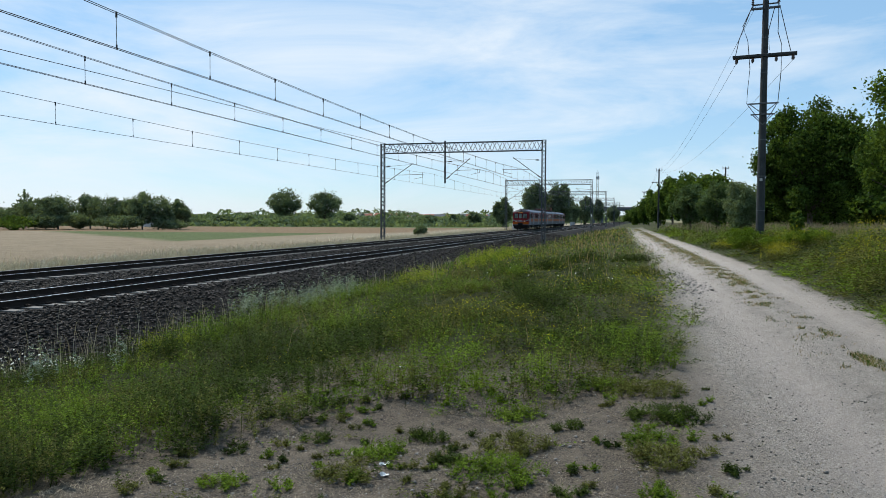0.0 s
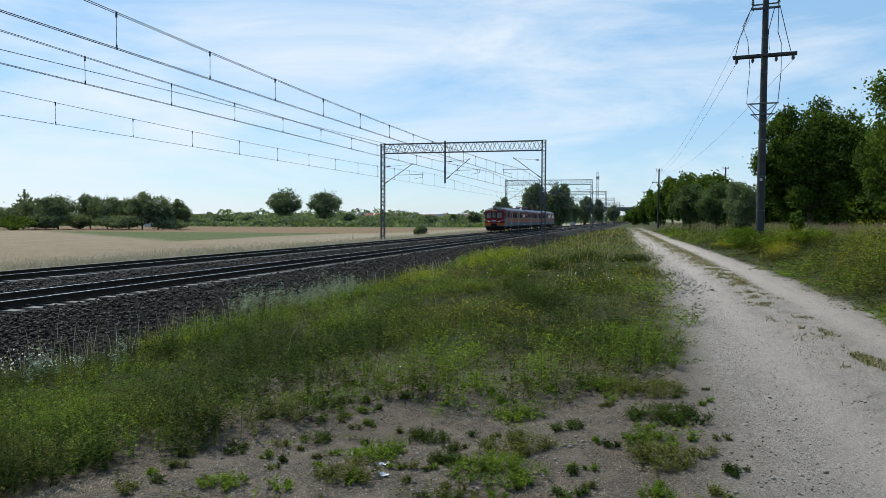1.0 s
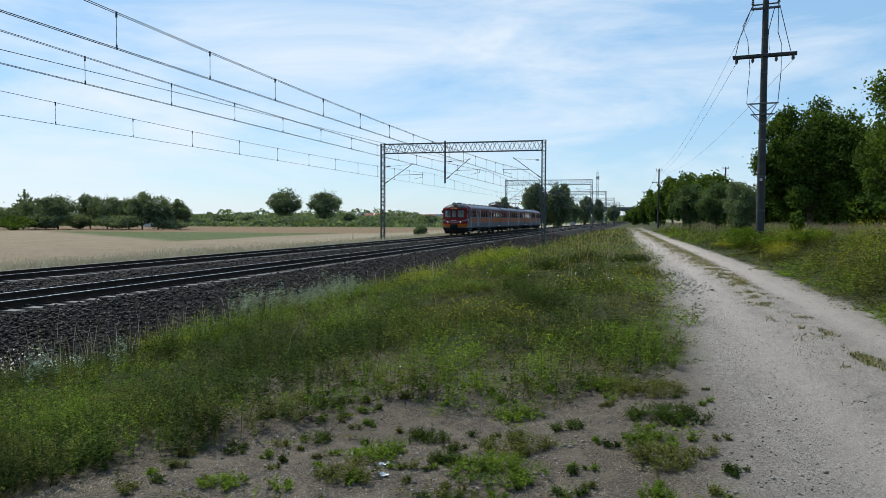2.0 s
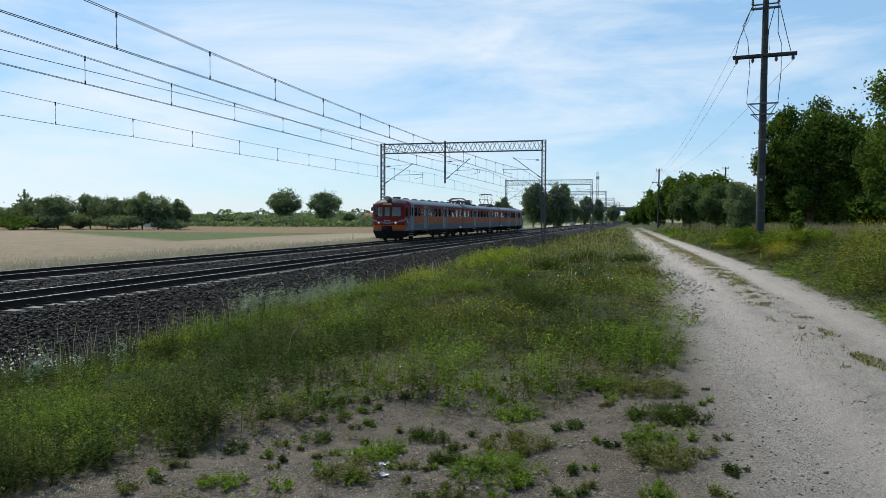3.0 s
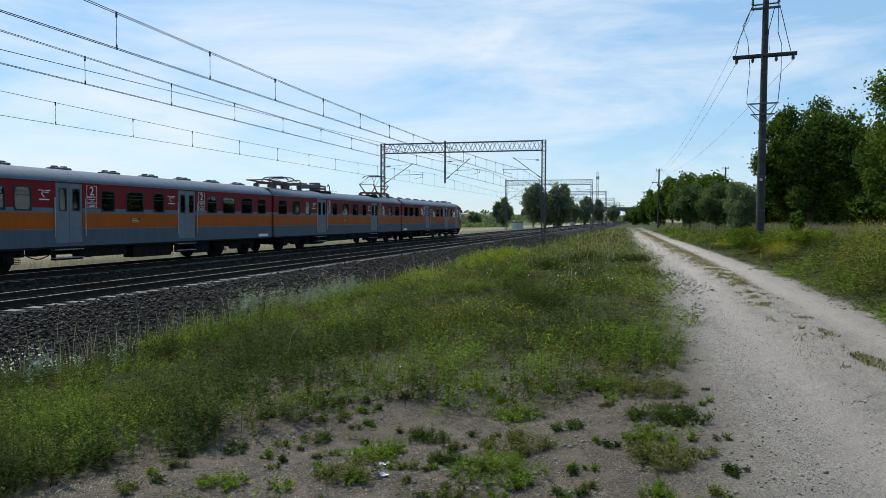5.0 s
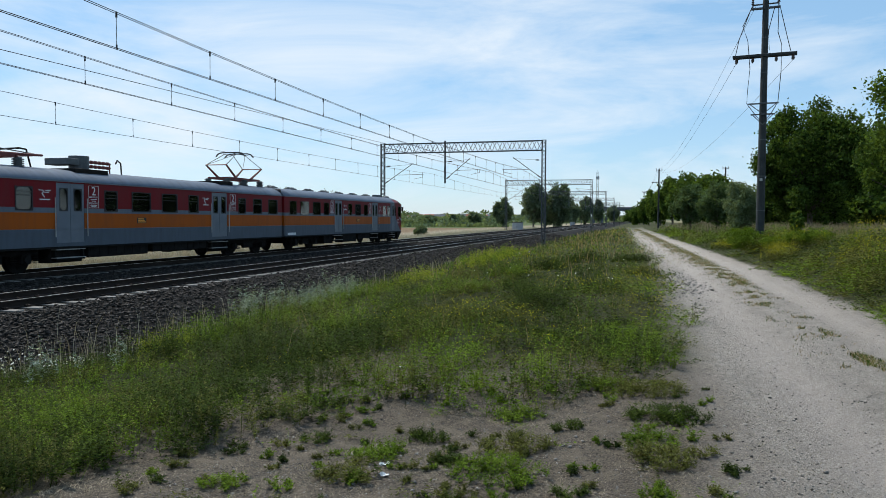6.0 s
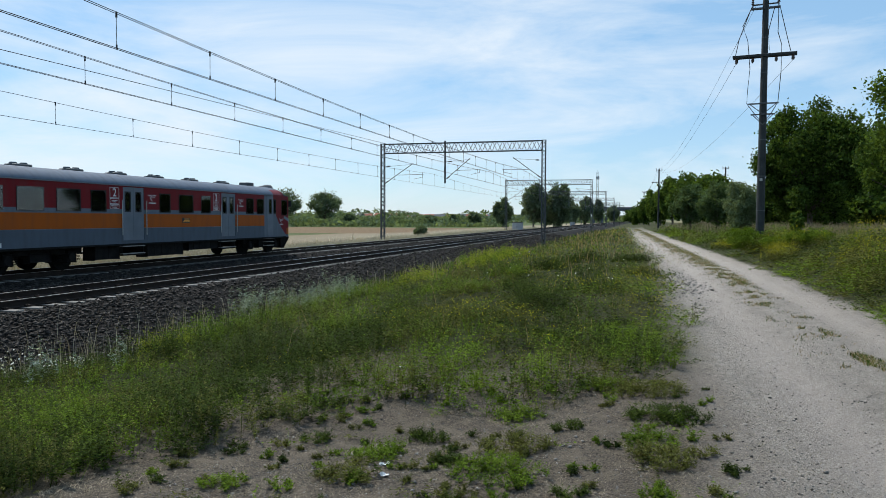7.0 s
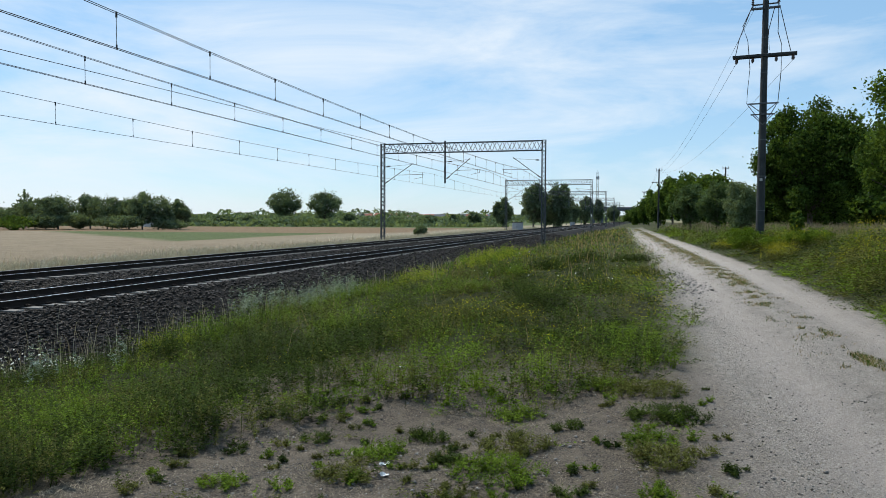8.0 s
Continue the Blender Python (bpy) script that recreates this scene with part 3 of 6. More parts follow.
def door(car, side, y0, y1):
    """A pair of grey folding leaves with tall windows, hand rails and steps below."""
    mid = (y0 + y1) / 2
    for a, b in ((y0, mid), (mid, y1)):
        wx = side * (HALF - 0.035)
        bm = bmesh.new()
        w0, w1 = a + 0.16, b - 0.12
        holed(bm, sorted((a + 0.008, w0, w1, b - 0.008)), (1.0, 2.1, 2.88, 3.06), lambda u, v: (wx, u, v), [(w0, w1, 2.1, 2.88)])
        leaf = thick(part("door_leaf", bm, DOOR_GREY, car, "grey folding door leaf"), 0.04, 0)
        part("window_seal", ring(bmesh.new(), wx, w0 + 0.02, w1 - 0.02, 2.12, 2.86, 0.03, 0.028), RUBBER, leaf)
        p = part("pane", box(bmesh.new(), wx - 0.004, wx + 0.004, w0, w1, 2.1, 2.88), PANE, leaf)
        p.visible_shadow = False
    part("door_rail", rod(bmesh.new(), (side * (HALF + 0.05), y0 - 0.09, 1.2), (side * (HALF + 0.05), y0 - 0.09, 2.55), 0.018), STEP_EDGE, car, "pale metal grab rail")
    part("door_rail", rod(bmesh.new(), (side * (HALF + 0.05), y1 + 0.09, 1.2), (side * (HALF + 0.05), y1 + 0.09, 2.55), 0.018), STEP_EDGE, car, "pale metal grab rail")
    bm = bmesh.new()
    box(bm, side * 1.12, side * 1.36, y0 - 0.05, y1 + 0.05, 0.86, 1.0)
    box(bm, side * 1.2, side * 1.40, y0 - 0.02, y1 + 0.02, 0.4, 0.46)
    box(bm, side * 1.2, side * 1.36, y0 - 0.02, y0 + 0.03, 0.4, 0.9)
    box(bm, side * 1.2, side * 1.36, y1 - 0.03, y1 + 0.02, 0.4, 0.9)
    s = part("step_well", bm, BLACK_IRON, car)
    for zz in (0.475, 0.76):
        part("tread_edge", box(bmesh.new(), side * 1.2, side * 1.43, y0 - 0.03, y1 + 0.03, zz - 0.014, zz + 0.014), STEP_EDGE, s, "worn metal step edge")


def seats(car, ys):
    for y in ys:
        for sx in (-0.85, 0.85):
            bm = bmesh.new()
            box(bm, sx - 0.45, sx + 0.45, y - 0.05, y + 0.05, 1.2, 2.3, 0.04)
            box(bm, sx - 0.45, sx + 0.45, y - 0.5, y + 0.5, 1.4, 1.55, 0.04)
            part("seat", bm, SEAT, car, "blue upholstered bench seat")


def wheels(car, ys, r=0.48):
    made = []
    for y in ys:
        bm = bmesh.new()
        rod(bm, (-0.95, 0, 0), (0.95, 0, 0), 0.085, 10)
        for s in (-1, 1):
            rod(bm, (s * 0.69, 0, 0), (s * 0.82, 0, 0), r, 28)
            rod(bm, (s * 0.665, 0, 0), (s * 0.69, 0, 0), r + 0.03, 28)
            rod(bm, (s * 0.82, 0, 0), (s * 0.9, 0, 0), 0.16, 12)
            for k in range(6):
                a = k * math.pi / 3
                rod(bm, (s * 0.8, 0.3 * math.cos(a), 0.3 * math.sin(a)), (s * 0.84, 0.3 * math.cos(a), 0.3 * math.sin(a)), 0.05, 8)
        w = part("wheelset", bm, BLACK_IRON, car, "dark steel wheelset")
        w.matrix_basis = pose(0, y, r)
        made.append(w)
    return made


def bogie(car, y0, y1):
    m = (y0 + y1) / 2
    b = None
    for s in (-1, 1):
        bm = bmesh.new()
        box(bm, s * 1.0, s * 1.14, y0 - 0.55, y1 + 0.55, 0.6, 0.78, 0.03)
        box(bm, s * 0.98, s * 1.16, m - 0.45, m + 0.45, 0.36, 0.66, 0.05)
        for y in (y0, y1):
            box(bm, s * 0.98, s * 1.2, y - 0.2, y + 0.2, 0.32, 0.68, 0.05)
            rod(bm, (s * 1.2, y, 0.48), (s * 1.25, y, 0.48), 0.14, 14)
        b = part("bogie_side", bm, BLACK_IRON, car, "black bogie side frame")
        for y in (y0 - 0.42, y0 + 0.42, y1 - 0.42, y1 + 0.42):
            bm = bmesh.new()
            for k in range(5):
                rod(bm, (s * 1.08, y, 0.34 + k * 0.055), (s * 1.08, y, 0.36 + k * 0.055), 0.1, 10)
            part("spring", bm, BLACK_IRON, b)
    part("bolster", box(bmesh.new(), -1.1, 1.1, m - 0.3, m + 0.3, 0.5, 0.8, 0.04), BLACK_IRON, car)


def shell(car, y0, y1, wins, doors, paint, cab):
    openings = [(a, b, 2.1, 2.88) for a, b in wins] + [(a, b, 1.0, 3.06) for a, b in doors]
    if cab:
        openings += [(0.55, 1.2, 2.05, 2.88), (1.84, 2.08, 2.12, 2.9), (2.32, 2.62, 2.12, 2.9)]
    us = sorted({y0, y1, *(q for o in openings for q in o[:2])})
    vs = sorted({0.85, 1.0, 2.05, 2.1, 2.12, 2.88, 2.9, 3.06, 3.14})
    for side in (-1, 1):
        bm = holed(bmesh.new(), us, vs, lambda u, v: (side * (HALF - 0.025), u, v), openings)
        thick(part("side_wall", bm, paint, car, "red, orange and grey painted car side"), 0.05, 0)
        part("gutter", box(bmesh.new(), side * (HALF - 0.01), side * (HALF + 0.035), y0 + (1.8 if cab else 0), y1, 3.1, 3.135), DOOR_GREY, car)
        part("sill_bar", box(bmesh.new(), side * (HALF - 0.03), side * (HALF + 0.012), y0 + 0.3, y1, 0.8, 0.87), BLACK_IRON, car)
        bm = bmesh.new()
        box(bm, side * (HALF + 0.001), side * (HALF + 0.009), y0 + (3.4 if cab else 0.05), y1 - 0.05, 1.462, 1.478)
        part("belt_strip", bm, DOOR_GREY, car)
    xs = [HALF * math.sin(a) for a in np.linspace(-math.pi / 2, math.pi / 2, 21)]
    bm = holed(bmesh.new(), xs, [1.1 if cab else y0, *np.arange(2.4, y1 - 0.5, 1.35), y1], lambda u, v: (u, v, roof_z(u)), [])
    thick(part("roof", bm, paint, car, "slate-grey curved roof", smooth=True), 0.04)
    for yy in ((y1,) if cab else (y0, y1)):
        bm = holed(bmesh.new(), xs, [0, 1], lambda u, v: (u, yy, 0.85 + v * (roof_z(u) - 0.85)), [(-0.5, 0.5, -1, -0.5)])
        thick(part("end_wall", bm, paint, car), 0.05, 0)
    part("floor", box(bmesh.new(), -1.36, 1.36, y0 + 0.3, y1 - 0.05, 0.8, 1.02), BLACK_IRON, car)
    part("ceiling_panel", box(bmesh.new(), -1.3, 1.3, y0 + (1.3 if cab else 0.1), y1 - 0.1, 3.06, 3.1), LINING, car)
    for a, b in doors:
        for q in (a - 0.06, b + 0.06):
            bm = bmesh.new()
            for sx in (-1, 1):
                box(bm, sx * 0.45, sx * 1.33, q - 0.02, q + 0.02, 1.02, 3.05)
            part("partition", bm, LINING, car)


def roof_vents(car, ys):
    for y in ys:
        bm = bmesh.new()
        box(bm, -0.26, 0.26, y - 0.36, y + 0.36, 3.6, 3.7, 0.04)
        rod(bm, (0, y - 0.22, 3.68), (0, y - 0.22, 3.76), 0.15, 12, 0.11)
        rod(bm, (0, y + 0.22, 3.68), (0, y + 0.22, 3.76), 0.15, 12, 0.11)
        part("roof_vent", bm, ROOF_BOX, car, "low grey roof ventilator")


def underboxes(car, spans):
    for y0, y1, z0, w in spans:
        for s in (-1, 1):
            bm = box(bmesh.new(), s * (w - 0.5), s * w, y0, y1, z0, 0.82, 0.03)
            for k in range(int((y1 - y0) / 0.45)):
                box(bm, s * w - 0.012, s * w + 0.012, y0 + 0.1 + k * 0.45, y0 + 0.13 + k * 0.45, z0 + 0.04, 0.8)
            part("equipment_box", bm, BLACK_IRON, car, "sooty underfloor equipment box")


def make_end_car():
    car = thing("railcar", "red, orange and grey electric railcar with a driving cab", "train car", "cars of the train")
    shell(car, 0.37, END_LEN, END_WIN, END_DOOR, PAINT_CAB, True)
    # cab front
    xs = sorted({-1.42, -1.34, -1.24, -1.14, -0.9, -0.7, -0.42, -0.33, -0.24, -0.12, 0.0, 0.12, 0.24, 0.33, 0.42, 0.7, 0.9, 1.14, 1.24, 1.34, 1.42})
    zs = [0.85, 1.0, 1.2, 1.35, 1.6, 1.8, 2.07, 2.3, 2.5, 2.7, 2.88, 3.0]

    def front(u, v):
        if v <= 3.0:
            return (u, face_y(u, v), v)
        k = (v - 3.0) * math.pi / 2
        yb = face_y(u, 3.0)
        return (u, yb + (1.12 - yb) * (1 - math.cos(k)), 3.0 + (roof_z(u) - 3.0) * math.sin(k))

    screens = ((-1.14, -0.42), (-0.24, 0.24), (0.42, 1.14))
    bm = holed(bmesh.new(), xs, zs + [3.0 + k / 8 for k in range(1, 9)], front, [(a, b, 2.07, 2.88) for a, b in screens])
    thick(part("cab_front", bm, PAINT_CAB, car, "red bow-fronted driving cab", smooth=True), 0.05)
    for a, b in screens:
        us = [x for x in xs if a <= x <= b]
        g = thick(part("windscreen", holed(bmesh.new(), us, (2.07, 2.5, 2.88), lambda u, v: (u, face_y(u, v) + 0.02, v), []), SCREEN, car, "clear cab windscreen"), 0.008)
        g.visible_shadow = False
        bm = bmesh.new()
        for v in (2.07, 2.88):
            for p, q in zip(us, us[1:]):
                bar(bm, (p, face_y(p, v) - 0.005, v), (q, face_y(q, v) - 0.005, v), 0.045, 0.045)
        for u in (a, b):
            bar(bm, (u, face_y(u, 2.07) - 0.005, 2.05), (u, face_y(u, 2.88) - 0.005, 2.9), 0.045, 0.045)
        part("screen_seal", bm, RUBBER, g)
        m = (a + b) / 2
        part("wiper", rod(bmesh.new(), (m, face_y(m, 2.86) - 0.05, 2.9), (m + 0.12, face_y(m + 0.12, 2.4) - 0.04, 2.35), 0.012), RUBBER, g)
    # pale stripe that runs round the nose
    bm = bmesh.new()
    us = np.linspace(-0.54, 0.54, 13)
    holed(bm, list(us), (0, 1), lambda u, v: (u, face_y(u, 1.45) - 0.008, 1.44 + 0.1 * (u / 0.54) ** 2 + v * 0.12), [])
    thick(part("nose_stripe", bm, DOOR_GREY, car, "pale grey stripe round the nose"), 0.006)
    for s in (-1, 1):
        bm = bmesh.new()
        holed(bm, [0.93, 1.05, 1.2, 1.3, 1.38, 1.42], (0, 1), lambda u, v: (s * u, face_y(u, 1.6) - 0.008 * (1 if u < 1.4 else 0), 1.58 + (u - 1.0) * 0.25 + v * 0.17), [])
        thick(part("nose_stripe", bm, DOOR_GREY, car), 0.006)
        bm = bmesh.new()
        vs = [bm.verts.new((s * (HALF + 0.006), y, z)) for y, z in ((0.36, 1.68), (0.9, 1.86), (0.9, 2.03), (0.36, 1.85))]
        bm.faces.new(vs)
        thick(part("nose_stripe", bm, DOOR_GREY, car), 0.006, 0)
        # headlamps
        y = face_y(0.75, 1.55)
        lamp = part("headlamp", rod(bmesh.new(), (s * 0.75, y - 0.09, 1.55), (s * 0.75, y + 0.05, 1.55), 0.165, 24), PANTO_RED, car, "round headlamp in a red ring, switched on")
        part("lamp_glass", rod(bmesh.new(), (s * 0.75, y - 0.1, 1.55), (s * 0.75, y - 0.085, 1.55), 0.135, 24), LENS, lamp)
        part("bulb_glow", rod(bmesh.new(), (s * 0.75, y - 0.106, 1.55), (s * 0.75, y - 0.1, 1.55), 0.055, 16), LAMP, lamp, "warm lit bulb")
        window(car, s, 0.55, 1.2, 2.05, 2.88, False)
        window(car, s, 1.84, 2.08, 2.12, 2.9, False)
        bm = bmesh.new()
        holed(bm, (2.14, 2.32, 2.62, 2.8), (0.95, 2.12, 2.9, 3.06), lambda u, v: (s * (HALF + 0.008), u, v), [(2.32, 2.62, 2.12, 2.9)])
        d = thick(part("cab_door", bm, DOOR_GREY, car, "grey cab door"), 0.012, 0)
        ring_ = part("window_seal", ring(bmesh.new(), s * (HALF + 0.004), 2.34, 2.6, 2.14, 2.88, 0.03, 0.02), RUBBER, d)
        p = part("pane", box(bmesh.new(), s * HALF - 0.01, s * HALF - 0.002, 2.32, 2.62, 2.12, 2.9), PANE, d)
        p.visible_shadow = False
        for zz in (0.42, 0.62, 0.8):
            part("tread_edge", box(bmesh.new(), s * 1.2, s * 1.43, 2.05, 2.85, zz - 0.014, zz + 0.014), STEP_EDGE, car)
        part("buffer_step", box(bmesh.new(), s * 0.62, s * 1.2, 0.0, 0.22, 0.84, 0.98, 0.03), GALV, car, "worn grey footboard")
        part("mirror", box(bmesh.new(), s * 1.46, s * 1.56, 0.32, 0.4, 2.55, 2.85, 0.02), RUBBER, car, "black side mirror")
        emblem(car, s, 1.22, 1.72, 0.25)
    # roof lamp in its long fairing, display, coupler, plough
    top = part("roof_lamp", rod(bmesh.new(), (0, -0.1, 3.58), (0, 0.3, 3.58), 0.2, 28), ROOF_BOX, car, "big round roof headlamp in a fairing")
    part("fairing", rod(bmesh.new(), (0, 0.3, 3.58), (0, 1.6, 3.5), 0.2, 28, 0.08), ROOF_BOX, top)
    part("lamp_glass", rod(bmesh.new(), (0, -0.12, 3.58), (0, -0.098, 3.58), 0.165, 28), LENS, top)
    bm = bmesh.new()
    box(bm, -0.5, 0.5, face_y(0, 3.0) - 0.03, face_y(0, 3.0) + 0.25, 2.98, 3.24, 0.02)
    disp = part("destination_display", bm, RUBBER, car, "dark display with amber lines")
    for k, w in ((0, 0.34), (1, 0.42)):
        part("display_line", box(bmesh.new(), -w, w, face_y(0, 3.0) - 0.038, face_y(0, 3.0) - 0.03, 3.04 + (1 - k) * 0.09, 3.09 + (1 - k) * 0.09), AMBER, disp, "glowing amber text line")
    bm = bmesh.new()
    for k in range(5):
        box(bm, -0.3 + k * 0.12, -0.22 + k * 0.12, face_y(0, 1.7) - 0.012, face_y(0, 1.7), 1.66, 1.72)
    part("fleet_number", bm, WHITE, car, "plain white number bars")
    bm = bmesh.new()
    box(bm, -0.42, 0.42, -0.28, 0.2, 0.82, 1.28, 0.04)
    box(bm, -0.2, 0.2, -0.55, -0.2, 0.88, 1.18, 0.05)
    rod(bm, (-0.3, -0.3, 1.2), (-0.3, -0.45, 0.75), 0.04, 8)
    rod(bm, (0.3, -0.3, 1.2), (0.3, -0.45, 0.75), 0.04, 8)
    part("coupler", bm, BLACK_IRON, car, "black coupler with hoses")
    bm = bmesh.new()
    for s in (-1, 1):
        a, b, c, d = (0, -0.35, 0.8), (s * 1.36, 0.15, 0.82), (s * 1.1, 0.35, 0.2), (0, -0.02, 0.2)
        bm.faces.new([bm.verts.new(q) for q in (a, b, c, d)])
        bm.faces.new([bm.verts.new(q) for q in (b, (s * 1.36, 1.2, 0.82), (s * 1.1, 0.7, 0.2), c)])
    bmesh.ops.remove_doubles(bm, verts=bm.verts, dist=0.001)
    thick(part("snow_plough", bm, BLACK_IRON, car, "black snow plough under the cab"), 0.04)
    # cab wall and desk
    part("cab_wall", box(bmesh.new(), -1.34, 1.34, 2.0, 2.05, 1.02, 3.05), LINING, car)
    part("driver_desk", box(bmesh.new(), -0.95, 0.95, 0.28, 0.6, 1.05, 1.98, 0.05), RUBBER, car)
    for side in (-1, 1):
        for a, b in END_WIN:
            window(car, side, a, b)
        for a, b in END_DOOR:
            door(car, side, a, b)
        for y in (7.6, 14.42):
            sign(car, side, y)
        for y in (5.42, 12.22):
            emblem(car, side, y)
        bm = box(bmesh.new(), side * (HALF + 0.002), side * (HALF + 0.01), 9.67, 10.22, 1.66, 1.88)
        plate = part("side_notice", bm, RUBBER, car, "small notice with orange lines")
        for k in range(3):
            part("notice_line", box(bmesh.new(), side * (HALF + 0.01), side * (HALF + 0.014), 9.71, 10.18 - 0.05 * k, 1.69 + k * 0.06, 1.725 + k * 0.06), AMBER_PAINT, plate)
        bm = box(bmesh.new(), side * (HALF + 0.002), side * (HALF + 0.008), 19.5, 20.5, 0.92, 1.06)
        part("data_plate", bm, WHITE, car, "white lettered data strip")
    part("antenna_box", box(bmesh.new(), -0.28, 0.28, 2.15, 2.75, 3.56, 3.8, 0.04), ROOF_BOX, car, "grey roof box with louvres")
    roof_vents(car, (4.9, 7.6, 10.2, 12.6, 15.0, 17.4, 19.8))
    underboxes(car, ((7.3, 9.6, 0.45, 1.28), (10.0, 12.4, 0.3, 1.28), (14.0, 15.3, 0.3, 1.25)))
    seats(car, (4.05, 7.9, 9.1, 10.75, 11.9, 14.7, 15.9, 17.5, 19.15, 20.3))
    bogie(car, *AXLES["end"][:2])
    bogie(car, *AXLES["end"][2:])
    part("gangway", box(bmesh.new(), -1.25, 1.25, END_LEN, END_LEN + 0.16, 0.8, 3.5, 0.06), BULKHEAD, car, "black rubber gangway bellows")
    bm = bmesh.new()
    pts = [Vector((1.1, y, 0.62 - 0.16 * math.sin((y - 4.9) / 1.1 * math.pi))) for y in np.linspace(4.9, 6.0, 8)]
    for p, q in zip(pts, pts[1:]):
        rod(bm, p, q, 0.02, 5)
    part("hose", bm, BLACK_IRON, car)
    return car


def pantograph(car, y, up):
    """A diamond pantograph, raised or folded, on four insulators."""
    name = "raised red-brown diamond pantograph touching the wire" if up else "folded pantograph lying flat on the roof"
    bm = bmesh.new()
    zb = 3.86
    for sx in (-0.55, 0.55):
        box(bm, sx - 0.05, sx + 0.05, y - 1.5, y + 1.5, zb, zb + 0.1)
    for yy in (-1.5, -0.5, 0.5, 1.5):
        box(bm, -0.6, 0.6, y + yy - 0.05, y + yy + 0.05, zb + 0.003, zb + 0.093)
    p = part("pantograph", bm, PANTO_RED, car, name)
    for sx in (-0.55, 0.55):
        for yy in (-1.6, 0.0, 1.6):
            bm = bmesh.new()
            rod(bm, (sx, y + yy, 3.4), (sx, y + yy, zb + 0.02), 0.13, 12)
            for k in range(4):
                rod(bm, (sx, y + yy, 3.58 + k * 0.07), (sx, y + yy, 3.615 + k * 0.07), 0.19, 14)
            part("insulator", bm, ROOF_BOX, p, "dark ribbed roof insulator")
    elbow_y, elbow_z, head = (1.75, 4.55, 5.28) if up else (2.6, 4.02, 4.28)
    for s in (-1, 1):
        for sx in (-0.5, 0.5):
            part("lower_arm", rod(bmesh.new(), (sx, y + s * 0.75, zb + 0.1), (sx * 1.15, y + s * elbow_y, elbow_z), 0.06, 8, 0.04), PANTO_RED, p)
            part("upper_arm", rod(bmesh.new(), (sx * 1.15, y + s * elbow_y, elbow_z), (sx * 0.7, y + s * 0.45, head - 0.1), 0.018, 6), GALV, p)
        part("cross_brace", rod(bmesh.new(), (-0.57, y + s * elbow_y, elbow_z), (0.35, y + s * 0.45, head - 0.1), 0.012, 5), GALV, p)
        part("tie_rod", rod(bmesh.new(), (-0.6, y + s * elbow_y, elbow_z), (0.6, y + s * elbow_y, elbow_z), 0.025, 6), PANTO_RED, p)
        bm = bmesh.new()
        pts = [(-0.85, -0.2), (-0.7, -0.05), (-0.5, 0.0), (0.5, 0.0), (0.7, -0.05), (0.85, -0.2)]
        for a, b in zip(pts, pts[1:]):
            bar(bm, (a[0], y + s * 0.42, head + a[1]), (b[0], y + s * 0.42, head + b[1]), 0.06, 0.04)
        part("collector_head", bm, WIRE, p, "dark curved collector strip")
    part("head_bar", bar(bmesh.new(), (0.35, y - 0.5, head - 0.08), (0.35, y + 0.5, head - 0.08), 0.03, 0.03), GALV, p)
    part("head_bar", bar(bmesh.new(), (-0.35, y - 0.5, head - 0.08), (-0.35, y + 0.5, head - 0.08), 0.03, 0.03), GALV, p)


